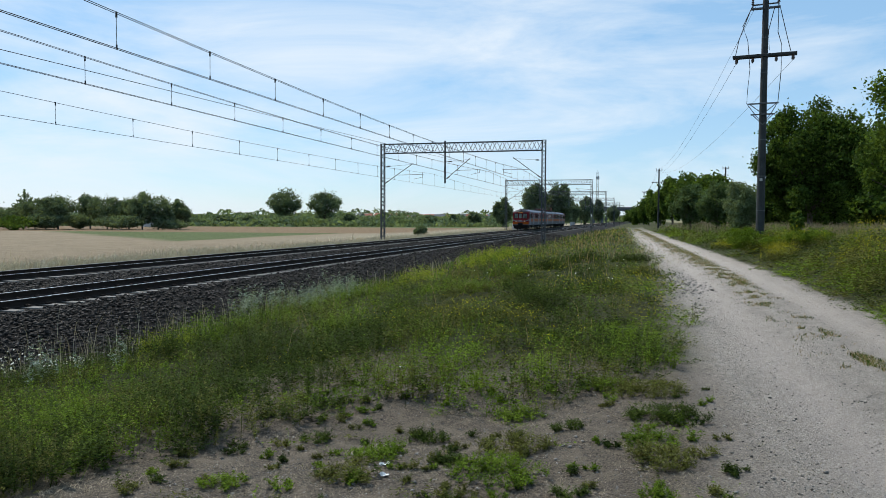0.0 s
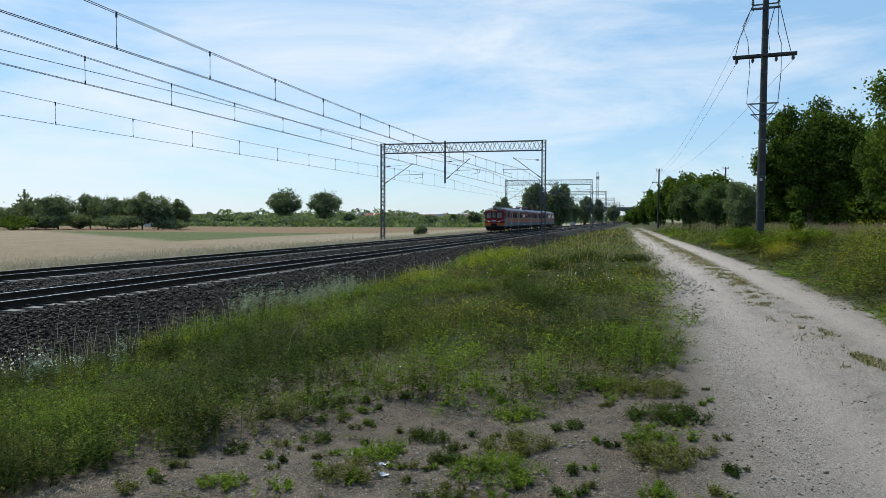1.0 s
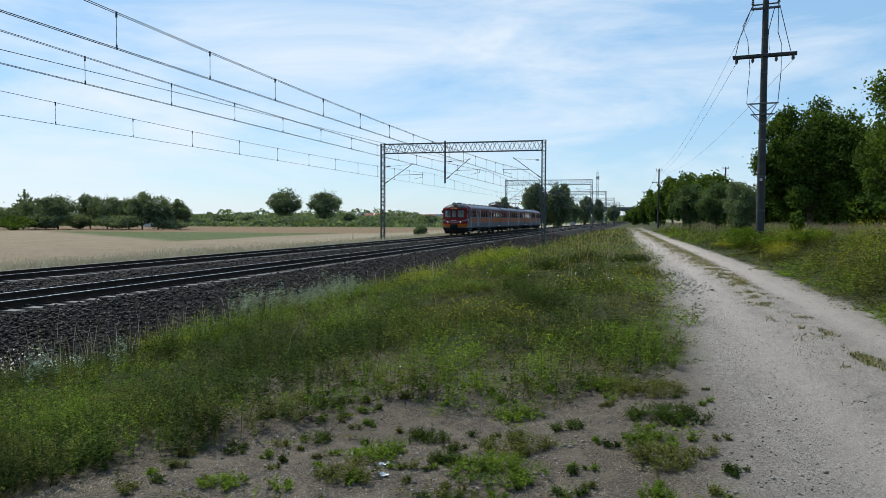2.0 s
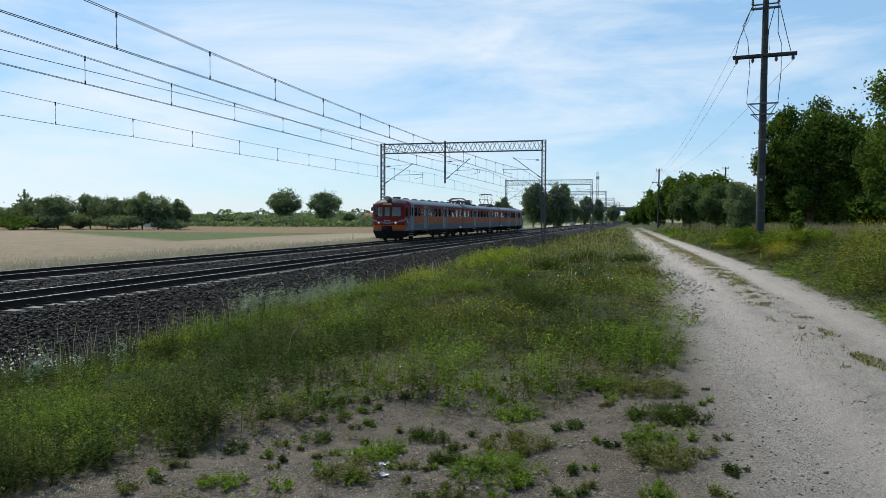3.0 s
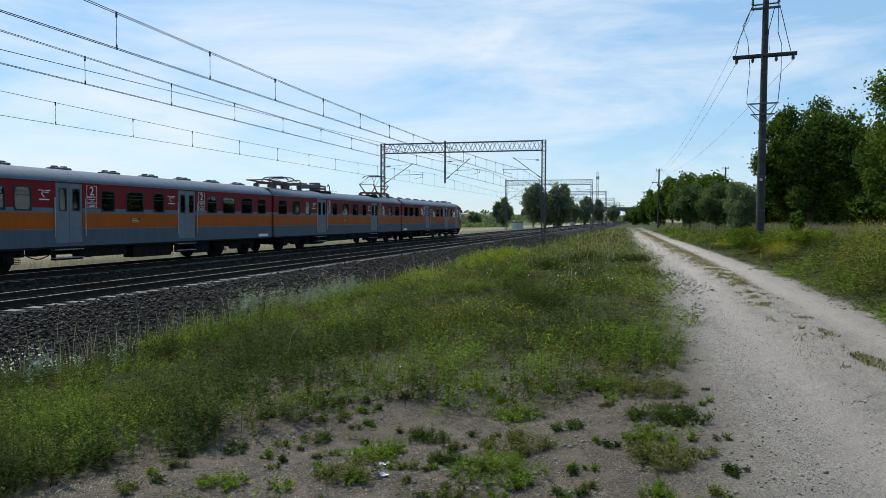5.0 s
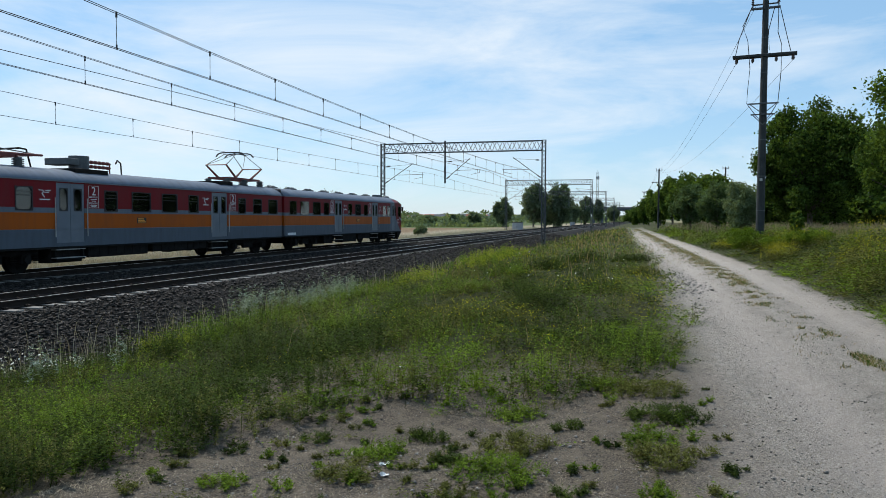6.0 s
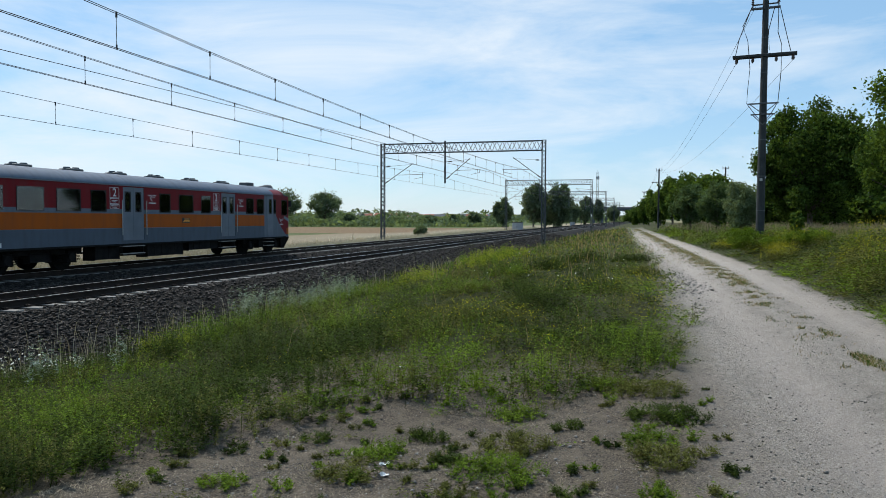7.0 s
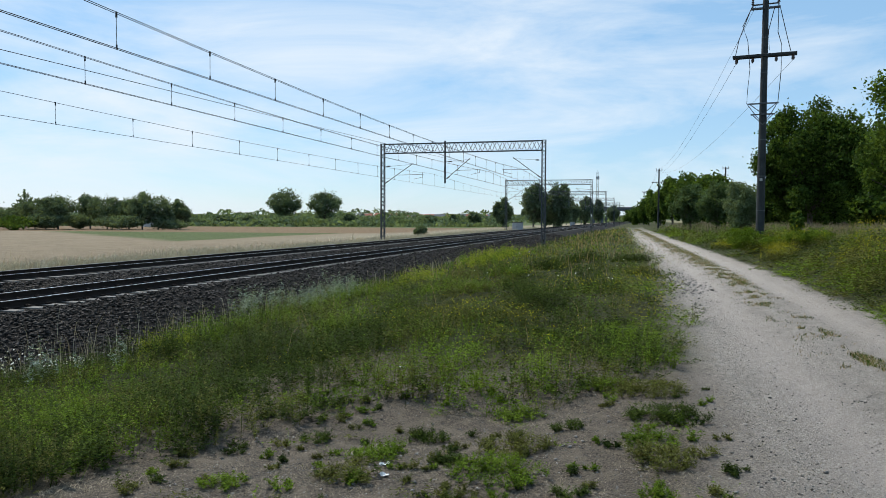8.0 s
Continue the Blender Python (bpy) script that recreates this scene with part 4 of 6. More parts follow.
def make_mid_car():
    car = thing("railcar", "middle railcar with two pantographs on its roof", "train car", "cars of the train")
    shell(car, 0.0, MID_LEN, MID_WIN, MID_DOOR, PAINT_MID, False)
    for side in (-1, 1):
        for a, b in MID_WIN:
            window(car, side, a, b)
        for a, b in MID_DOOR:
            door(car, side, a, b)
        for y in ((7.25, 16.6) if side > 0 else (5.0, 14.3)):
            sign(car, side, y)
        for y in ((5.0, 14.3) if side > 0 else (7.25, 16.6)):
            emblem(car, side, y)
        bm = box(bmesh.new(), side * (HALF + 0.002), side * (HALF + 0.01), 9.6, 10.15, 1.66, 1.88)
        plate = part("side_notice", bm, RUBBER, car, "small notice with orange lines")
        for k in range(3):
            part("notice_line", box(bmesh.new(), side * (HALF + 0.01), side * (HALF + 0.014), 9.64, 10.1 - 0.05 * k, 1.69 + k * 0.06, 1.725 + k * 0.06), AMBER_PAINT, plate)
    pantograph(car, 3.2, False)
    pantograph(car, 19.15, True)
    part("roof_well", box(bmesh.new(), -0.95, 0.95, 6.9, 8.6, 3.42, 3.66, 0.03), BLACK_IRON, car, "dark roof well")
    part("roof_well", box(bmesh.new(), -0.95, 0.95, 16.2, 17.4, 3.42, 3.68, 0.03), BLACK_IRON, car, "dark roof well")
    part("resistor_box", box(bmesh.new(), -0.5, 0.5, 7.0, 7.6, 3.8, 4.05, 0.03), ROOF_BOX, car)
    part("breaker_pot", rod(bmesh.new(), (0, 8.15, 3.64), (0, 8.15, 4.2), 0.36, 20), ROOF_BOX, car, "dark round breaker pot")
    bm = bmesh.new()
    for k in range(2):
        for j in range(5):
            rod(bm, (0, 8.75 + j * 0.22, 3.85 + k * 0.17), (0, 8.84 + j * 0.22, 3.85 + k * 0.17), 0.07, 10)
        rod(bm, (0, 8.6, 3.85 + k * 0.17), (0, 9.85, 3.85 + k * 0.17), 0.03, 6)
    rod(bm, (0, 8.65, 3.6), (0, 8.65, 4.05), 0.03, 6)
    rod(bm, (0, 9.8, 3.6), (0, 9.8, 4.05), 0.03, 6)
    part("fuse_rack", bm, PANTO_RED, car, "red ribbed fuse rack")
    bm = bmesh.new()
    for a, b in (((0, 10.5, 3.55), (0, 10.45, 4.1)), ((0, 10.45, 4.1), (0, 10.25, 4.2)), ((0, 10.25, 4.2), (0, 10.15, 4.05)), ((0.3, 5.6, 3.55), (0.3, 5.4, 4.2)), ((0.3, 5.4, 4.2), (0.3, 5.1, 4.22)), ((0.2, 3.2, 3.95), (0.3, 5.1, 4.22))):
        rod(bm, a, b, 0.03, 6)
    part("roof_cable", bm, BLACK_IRON, car)
    underboxes(car, ((5.4, 6.9, 0.3, 1.2), (7.1, 10.4, 0.42, 1.3), (10.7, 14.5, 0.48, 1.3), (14.7, 16.2, 0.3, 1.2)))
    seats(car, (1.8, 3.4, 8.9, 10.8, 12.6, 18.1, 19.8))
    bogie(car, *AXLES["mid"][:2])
    bogie(car, *AXLES["mid"][2:])
    return car


FRONT_CAR = make_end_car()
REAR_CAR = copy_thing(FRONT_CAR, pose(0, 0, 0))
tagged(FRONT_CAR, "leading red and orange railcar with lit headlamps")
tagged(REAR_CAR, "trailing red and orange railcar, cab at the tail")
MID_CAR = make_mid_car()
TRAIN = [(FRONT_CAR, 0.0, 0, wheels(FRONT_CAR, AXLES["end"])), (MID_CAR, 21.15, 0, wheels(MID_CAR, AXLES["mid"])),
         (REAR_CAR, 63.95, 180, wheels(REAR_CAR, AXLES["end"]))]


# ---- sleepers and ballast ----
def make_sleepers():
    def sleeper_mesh():
        bm = bmesh.new()
        box(bm, -1.3, 1.3, -0.13, 0.13, -0.36, -0.176, 0.012)
        me = bpy.data.meshes.new("sleeper")
        bm.to_mesh(me)
        bm.free()
        me.materials.append(SLEEPER)
        return me

    def clip_mesh():
        bm = bmesh.new()
        box(bm, -0.05, 0.05, -0.06, 0.06, -0.177, -0.13, 0.008)
        rod(bm, (0, 0, -0.15), (0, 0, -0.1), 0.016, 6)
        me = bpy.data.meshes.new("rail_clip")
        bm.to_mesh(me)
        bm.free()
        me.materials.append(STEEL_DARK)
        return me

    base, clips = sleeper_mesh(), clip_mesh()
    rnd = random.Random(5)
    for cx, name in ((X_NEAR, "near"), (X_FAR, "far")):
        bed = thing("track_bed", "row of weathered concrete sleepers under the rails", "railway track", "sleepers of the two tracks", at=pose(cx, 0, 0))
        for k in range(150):
            s = new("sleeper", base)
            s.parent = bed
            s.matrix_basis = pose(rnd.uniform(-0.012, 0.012), 1.5 + k * 0.6, rnd.uniform(-0.008, 0.002), 0, 0, rnd.uniform(-0.4, 0.4))
            if k < 70 and cx == X_NEAR:
                for x in (-0.8625, -0.6425, 0.6425, 0.8625):
                    c = new("rail_clip", clips)
                    c.parent = s
                    c.matrix_basis = pose(x, 0, 0)
        bm = bmesh.new()
        for k in range(260):
            y = 91.5 + k * 0.6
            box(bm, -1.3, 1.3, y - 0.13, y + 0.13, -0.36, -0.176)
        tagged(part("far_sleepers", bm, SLEEPER, bed), kind="stuff")


make_sleepers()
RNG = np.random.default_rng(11)


def value_noise(x, y, scale, seed):
    """Smooth random hills between 0 and 1 over the plan."""
    g = np.random.default_rng(seed).random((64, 64))
    u, v = np.asarray(x) * scale + 1000, np.asarray(y) * scale + 1000
    i, j = np.floor(u).astype(int), np.floor(v).astype(int)
    a, b = u - i, v - j
    a, b = a * a * (3 - 2 * a), b * b * (3 - 2 * b)
    g00, g10, g01, g11 = g[i % 64, j % 64], g[(i + 1) % 64, j % 64], g[i % 64, (j + 1) % 64], g[(i + 1) % 64, (j + 1) % 64]
    return g00 * (1 - a) * (1 - b) + g10 * a * (1 - b) + g01 * (1 - a) * b + g11 * a * b


def fade(n, near, far, power):
    """n distances along the line, thinning out with the given power."""
    u, e = RNG.random(n), 1.0 - power
    return (near ** e + u * (far ** e - near ** e)) ** (1 / e)


def turned(n):
    """n random unit frames: three axes each."""
    q = RNG.normal(size=(n, 4))
    q /= np.linalg.norm(q, axis=1)[:, None]
    w, x, y, z = q.T
    a = np.stack([1 - 2 * (y * y + z * z), 2 * (x * y + z * w), 2 * (x * z - y * w)], 1)
    b = np.stack([2 * (x * y - z * w), 1 - 2 * (x * x + z * z), 2 * (y * z + x * w)], 1)
    return a, b, np.cross(a, b)


def stones(name, x, y, z, size, material, label, category):
    """Angular stones: squashed eight-sided lumps, each its own size and turn."""
    n = len(x)
    a, b, c = turned(n)
    dirs = np.stack([a, -a, b, -b, c, -c], 1)
    dirs = dirs * RNG.uniform(0.5, 1.15, (n, 6, 1)) * np.asarray(size)[:, None, None]
    dirs[:, :, 2] *= 0.6
    dirs += RNG.normal(size=(n, 6, 3)) * np.asarray(size)[:, None, None] * 0.12
    v = np.stack([x, y, z], 1)[:, None, :] + dirs
    tri = np.array([(0, 2, 4), (2, 1, 4), (1, 3, 4), (3, 0, 4), (2, 0, 5), (1, 2, 5), (3, 1, 5), (0, 3, 5)])
    f = (np.arange(n)[:, None, None] * 6 + tri[None]).reshape(-1, 3)
    return tagged(mesh_obj(name, v.reshape(-1, 3), f, material), label, category, kind="stuff")


def make_ballast():
    n = 47000
    y = fade(n, 5.0, 110, 1.55) - 1.0
    x = np.where(RNG.random(n) < 0.62, RNG.uniform(-13.05, -9.0, n), RNG.uniform(-19.2, -15.75, n))
    keep = RNG.random(n) < np.clip((-9.0 - x + value_noise(x, y, 1.3, 3) * 0.9 - 0.4) / 0.9, 0, 1)
    x, y = x[keep], y[keep]
    size = np.clip(0.034 + 0.0009 * y, 0.034, 0.09) * RNG.uniform(0.5, 1.6, len(x))
    stones("ballast", x, y, ground_z(x, y) + size * RNG.uniform(-0.1, 0.8, len(x)), size, STONE, "dark grey broken ballast stones beside the rails", "ballast")
    n = 5000
    y = fade(n, 5, 90, 1.3)
    x = np.where(RNG.random(n) < 0.5, X_NEAR, X_FAR) + RNG.uniform(-0.66, 0.66, n)
    size = RNG.uniform(0.03, 0.05, n)
    stones("ballast", x, y, -0.2 + size * 0.2, size, STONE, "ballast stones filling the track between rails", "ballast")


make_ballast()
PEBBLE = mat("path_pebble", (0.07, 0.065, 0.06), (0.34, 0.32, 0.29), 0.85, 15, vary=0.7)


def make_pebbles():
    n = 17000
    y = fade(n, 3.4, 60, 1.7)
    x = RNG.uniform(-3.2, 4.6, n)
    keep = (x > 0.1) | (y < 9)
    x, y = x[keep], y[keep]
    size = RNG.gamma(1.2, 0.003, len(x)) + 0.0025 + 0.0003 * y
    stones("path_gravel", x, y, ground_z(x, y) + size * 0.3, size, PEBBLE, "small loose stones on the sandy track", "gravel")
    n = 520
    y = RNG.normal(20.5, 2.2, n)
    x = RNG.normal(1.25, 0.3, n)
    size = RNG.gamma(2.0, 0.0065, n) + 0.006
    stones("path_gravel", x, y, ground_z(x, y) + size * 0.3, size, PEBBLE, "patch of spilled stones on the track edge", "gravel")


make_pebbles()


# ---- plants ----
LEAF_DEEP = leaf_mat("weed_leaf_deep", (0.014, 0.027, 0.005), (0.06, 0.09, 0.016), 0.75, 0.18)
LEAF_FRESH = leaf_mat("weed_leaf_fresh", (0.05, 0.092, 0.009), (0.15, 0.22, 0.026), 0.7, 0.27)
LEAF_LIME = leaf_mat("spurge_leaf_lime", (0.16, 0.21, 0.02), (0.3, 0.34, 0.04), 0.3, 0.4)
LEAF_SILVER = leaf_mat("silvery_leaf", (0.14, 0.19, 0.15), (0.28, 0.34, 0.29), 0.35, 0.25)
GRASS_GREEN = leaf_mat("grass_green", (0.035, 0.066, 0.014), (0.09, 0.13, 0.032), 0.4, 0.35)
GRASS_DRY = leaf_mat("grass_dry", (0.27, 0.23, 0.17), (0.5, 0.44, 0.34), 0.4, 0.12)
LEAF_OLIVE = leaf_mat("weed_leaf_olive", (0.048, 0.058, 0.014), (0.13, 0.137, 0.037), 0.7, 0.22)
GRASS_PALE = leaf_mat("field_grass_pale", (0.33, 0.29, 0.21), (0.56, 0.5, 0.38), 0.35, 0.08)
GRASS_TAN = leaf_mat("meadow_grass_tan", (0.19, 0.155, 0.108), (0.35, 0.285, 0.205), 0.4, 0.12)
GRASS_PINK = leaf_mat("grass_seed_tan", (0.22, 0.16, 0.10), (0.4, 0.31, 0.2), 0.35, 0.3)
PETAL_YELLOW = leaf_mat("yellow_petal", (0.4, 0.37, 0.012), (0.64, 0.6, 0.03), 0.2, 0.3)
PETAL_WHITE = leaf_mat("white_petal", (0.62, 0.62, 0.58), (0.8, 0.8, 0.76), 0.15, 0.2)
TREE_DARK = leaf_mat("tree_leaf_dark", (0.018, 0.04, 0.01), (0.08, 0.13, 0.026), 0.7, 0.38, 0.4)
TREE_MID = leaf_mat("tree_leaf_mid", (0.036, 0.072, 0.016), (0.105, 0.16, 0.034), 0.55, 0.38, 0.4)
# distance haze is mixed into this leaf colour: paler and bluer than near trees
TREE_HAZED = leaf_mat("tree_leaf_hazed", (0.078, 0.113, 0.078), (0.155, 0.2, 0.125), 0.4, 0.4, 0.1)
TREE_SAGE = leaf_mat("sage_green_leaf", (0.05, 0.085, 0.035), (0.12, 0.17, 0.078), 0.35, 0.3, 0.5)
TREE_WILLOW = leaf_mat("willow_leaf", (0.085, 0.125, 0.065), (0.21, 0.26, 0.15), 0.35, 0.3, 0.5)
BARK = mat("grey_bark", (0.06, 0.05, 0.04), (0.14, 0.12, 0.1), 0.9, 3, 0.6, 20)


def leaves(name, p, size, material, up=0.35, slim=0.42, parent=None):
    """Kite-shaped leaves at the points p, turned at random, some facing up."""
    n = len(p)
    a, b, c = turned(n)
    a[:, 2] += up * RNG.uniform(-0.5, 1.0, n)
    a /= np.linalg.norm(a, axis=1)[:, None]
    b -= a * (a * b).sum(1)[:, None]
    b /= np.linalg.norm(b, axis=1)[:, None]
    s = np.broadcast_to(np.asarray(size, float), (n,))[:, None] * RNG.uniform(0.6, 1.4, (n, 1))
    v = np.stack([p - a * s * 0.5, p + b * s * slim * 0.5 + a * s * 0.05, p + a * s * 0.5, p - b * s * slim * 0.5 + a * s * 0.05], 1)
    ob = mesh_obj(name, v.reshape(-1, 3), np.arange(4 * n).reshape(n, 4), material)
    if parent is not None:
        ob.parent = parent
    return ob


def blades(name, x, y, h, w, material, lean=0.35, droop=0.25):
    """Grass blades: tapering, bent triangles strips rooted in the ground."""
    n = len(x)
    z = ground_z(x, y)
    ang, face = RNG.uniform(0, 2 * np.pi, n), RNG.uniform(0, 2 * np.pi, n)
    k = lean * RNG.random(n) * h
    d = np.stack([np.cos(ang) * k, np.sin(ang) * k, np.zeros(n)], 1)
    s = np.stack([np.cos(face), np.sin(face), np.zeros(n)], 1) * (np.asarray(w) / 2)[:, None]
    root = np.stack([x, y, z - 0.01], 1)
    mid = root + d * 0.4 + np.stack([0 * x, 0 * x, h * 0.6], 1)
    tip = root + d * (1 + droop) + np.stack([0 * x, 0 * x, h * (1 - 0.25 * RNG.random(n))], 1)
    v = np.stack([root - s, root + s, mid + s * 0.7, mid - s * 0.7, tip], 1).reshape(-1, 3)
    i = np.arange(n)[:, None] * 5
    f = np.concatenate([i + np.array([0, 1, 2]), i + np.array([0, 2, 3]), i + np.array([3, 2, 4])])
    return mesh_obj(name, v, f, material)


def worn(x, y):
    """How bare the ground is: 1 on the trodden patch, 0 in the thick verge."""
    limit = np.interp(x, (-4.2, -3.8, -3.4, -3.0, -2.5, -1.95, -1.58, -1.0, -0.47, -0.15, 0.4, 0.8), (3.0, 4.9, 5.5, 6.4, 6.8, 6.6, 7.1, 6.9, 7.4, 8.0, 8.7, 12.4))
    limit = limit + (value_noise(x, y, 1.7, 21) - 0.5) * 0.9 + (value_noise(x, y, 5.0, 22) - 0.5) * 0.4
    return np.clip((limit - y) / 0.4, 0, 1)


def tall(x, y):
    """How high the weeds of the verge stand."""
    hump = 1 - np.abs(2 * value_noise(x, y, 0.62, 24) - 1)
    small = 1 - np.abs(2 * value_noise(x, y, 1.9, 30) - 1)
    h = 0.03 + 0.1 * value_noise(x, y, 0.4, 23) + 0.44 * hump ** 1.8 * (0.4 + value_noise(x, y, 0.5, 35)) + 0.26 * small ** 2.0
    h *= 0.65 + 0.45 * np.clip((0.9 - x + lane_shift(y)) / 3.0, 0, 1)
    h *= 0.8 + 0.25 * np.clip((y - 6) / 8, 0, 1)
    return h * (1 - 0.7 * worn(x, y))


def verge(n, x0, x1, near, far, power):
    """Places on the verge between the ballast and the farm track, thinner on trodden ground."""
    y = fade(n, near, far, power)
    x = RNG.uniform(x0, x1, n)
    edge = 0.88 + (value_noise(x, y, 0.8, 25) - 0.5) * 0.7 + (value_noise(x, y, 3.0, 36) - 0.5) * 0.5 + lane_shift(y)
    toe = -9.35 + (value_noise(x, y, 0.7, 28) - 0.5) * 1.6
    ok = (x < edge) & (x > toe)
    x, y = x[ok], y[ok]
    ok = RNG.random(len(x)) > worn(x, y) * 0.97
    return x[ok], y[ok]


def plants(name, x, y, h, r, leaf, count, material, label, category="weeds", stems=7, slim=0.36, lift=0.5, stalk=True):
    """Leafy plants: bent stems spreading from each root, with leaves set along them, and the thin stems themselves."""
    x, y, h, r, leaf = (np.broadcast_to(np.asarray(a, float), x.shape) for a in (x, y, h, r, leaf))
    z, n = ground_z(x, y), len(x)
    az = RNG.uniform(0, 2 * np.pi, (n, stems))
    tilt = RNG.random((n, stems)) ** 0.55
    hs = h[:, None] * (1 - 0.45 * tilt ** 2) * RNG.uniform(0.6, 1.15, (n, stems))
    weight = (h + 0.14) * r / leaf ** 2
    k = np.repeat(np.arange(n), np.maximum(4, (count * weight / weight.sum()).astype(int)))
    j = RNG.integers(0, stems, len(k))
    s = 0.1 + 0.9 * RNG.random(len(k)) ** 0.7

    def along(k, j, s):
        out = r[k] * tilt[k, j] * s ** 1.25
        return np.stack([x[k] + np.cos(az[k, j]) * out, y[k] + np.sin(az[k, j]) * out, z[k] + hs[k, j] * s * (1.12 - 0.12 * s)], 1)

    p = along(k, j, s)
    turn = RNG.uniform(0, 2 * np.pi, len(k))
    a = np.stack([np.cos(turn), np.sin(turn), lift * RNG.uniform(-0.35, 1.3, len(k))], 1)
    a /= np.linalg.norm(a, axis=1)[:, None]
    b = np.stack([-np.sin(turn), np.cos(turn), RNG.normal(0, 0.55, len(k))], 1)
    b /= np.linalg.norm(b, axis=1)[:, None]
    size = (leaf[k] * RNG.uniform(0.55, 1.3, len(k)) * (1.15 - 0.45 * s))[:, None]
    v = np.stack([p, p + a * size * 0.45 + b * size * slim * 0.5, p + a * size - np.array([0, 0, 0.12]) * size, p + a * size * 0.45 - b * size * slim * 0.5], 1).reshape(-1, 3)
    f = np.arange(len(v)).reshape(-1, 4)
    near = np.flatnonzero(y < 13)
    if stalk and len(near):
        kk, jj = np.repeat(near, stems), np.tile(np.arange(stems), len(near))
        w = np.stack([np.sin(az[kk, jj]), -np.cos(az[kk, jj]), 0 * kk], 1) * (leaf[kk] * 0.035)[:, None]
        lo, hi = along(kk, jj, np.zeros(len(kk))), along(kk, jj, np.full(len(kk), 0.85))
        st = np.stack([lo - w, lo + w, hi + w * 0.6, hi - w * 0.6], 1).reshape(-1, 3)
        f = np.concatenate([f, len(v) + np.arange(len(st)).reshape(-1, 4)])
        v = np.concatenate([v, st])
    return tagged(mesh_obj(name, v, f, material), label, category, kind="stuff")


def heads(name, x, y, z, size, material, label):
    """Small flower heads: little upturned crossed petals."""
    p = np.stack([x, y, z], 1)
    return tagged(leaves(name, p, size, material, 0.2, 0.85), label, "flowers", kind="stuff")


def make_verge():
    x, y = verge(11000, -10.8, 1.3, 3.0, 150, 1.6)
    h = tall(x, y) * RNG.uniform(0.55, 1.1, len(x))
    r = (0.17 + 0.013 * y) * RNG.uniform(0.7, 1.3, len(x))
    leaf = 0.018 + 0.0026 * y
    pick = value_noise(x, y, 0.45, 31) * 0.55 + value_noise(x, y, 1.8, 32) * 0.45 + RNG.normal(0, 0.07, len(x))
    for lo, hi, count, material, label, slim in ((-9, 0.43, 148000, LEAF_DEEP, "dense deep green weeds on the verge", 0.46), (0.43, 0.55, 118000, LEAF_OLIVE, "dull olive-green weeds on the verge", 0.36),
                                                 (0.55, 9, 118000, LEAF_FRESH, "fresh bright green weeds on the verge", 0.5)):
        ok = (pick >= lo) & (pick < hi)
        plants("verge_weeds", x[ok], y[ok], h[ok], r[ok], leaf[ok], count, material, label, slim=slim)
    ok = (value_noise(x, y, 0.6, 37) > 0.6) & (x > -5) & (y > 8)
    kk = np.repeat(np.flatnonzero(ok), 2)
    heads("yellow_flowers", x[kk] + RNG.normal(0, 1, len(kk)) * r[kk] * 0.6, y[kk] + RNG.normal(0, 1, len(kk)) * r[kk] * 0.6, ground_z(x[kk], y[kk]) + h[kk] * RNG.uniform(0.85, 1.15, len(kk)),
          0.007 + 0.0007 * y[kk], PETAL_YELLOW, "small yellow flowers scattered over the weeds")
    x, y = verge(2400, -10.8, 1.3, 3.2, 150, 1.8)
    ob = blades("verge_grass", x, y, tall(x, y) * RNG.uniform(0.7, 1.35, len(x)), 0.0025 + 0.0006 * y, GRASS_GREEN, 0.9)
    tagged(ob, "green grass blades between the weeds", "grass", kind="stuff")
    x, y = verge(9000, -10.8, 1.3, 3.2, 150, 1.25)
    ok = RNG.random(len(x)) < np.clip((y - 14) / 24, 0.05, 1) * (0.2 + 0.8 * (value_noise(x, y, 0.35, 33) > 0.45))
    x, y = x[ok], y[ok]
    ob = blades("dry_grass", x, y, tall(x, y) * RNG.uniform(0.7, 1.3, len(x)), 0.002 + 0.0005 * y, GRASS_PINK, 0.6)
    tagged(ob, "dry tan grass stalks among the weeds", "grass", kind="stuff")
    # straw lying on the bare patch and thinning out over the rim of the track
    n = 80000
    x, y = RNG.uniform(-4.8, 1.6, n), fade(n, 3.2, 10.5, 1.6)
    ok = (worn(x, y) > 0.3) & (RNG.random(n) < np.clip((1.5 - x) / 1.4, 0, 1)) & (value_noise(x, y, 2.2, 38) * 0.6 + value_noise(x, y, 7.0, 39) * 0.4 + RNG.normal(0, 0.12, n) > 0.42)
    x, y = x[ok], y[ok]
    ob = blades("straw", x, y, RNG.uniform(0.016, 0.03, len(x)), RNG.uniform(0.0015, 0.004, len(x)), GRASS_DRY, 3.2, 0.4)
    tagged(ob, "short dry straw scattered on bare soil", "straw", kind="stuff")
    # tall dry stalks by the ballast
    n = 900
    y = fade(n, 6, 60, 1.5)
    x = -9.6 + RNG.normal(0, 0.5, n)
    ob = blades("dry_stalks", x, y, RNG.uniform(0.25, 0.95, n), 0.003 + 0.0004 * y, GRASS_DRY, 0.5)
    tagged(ob, "tall pale dry stalks at the ballast edge", "grass", kind="stuff")


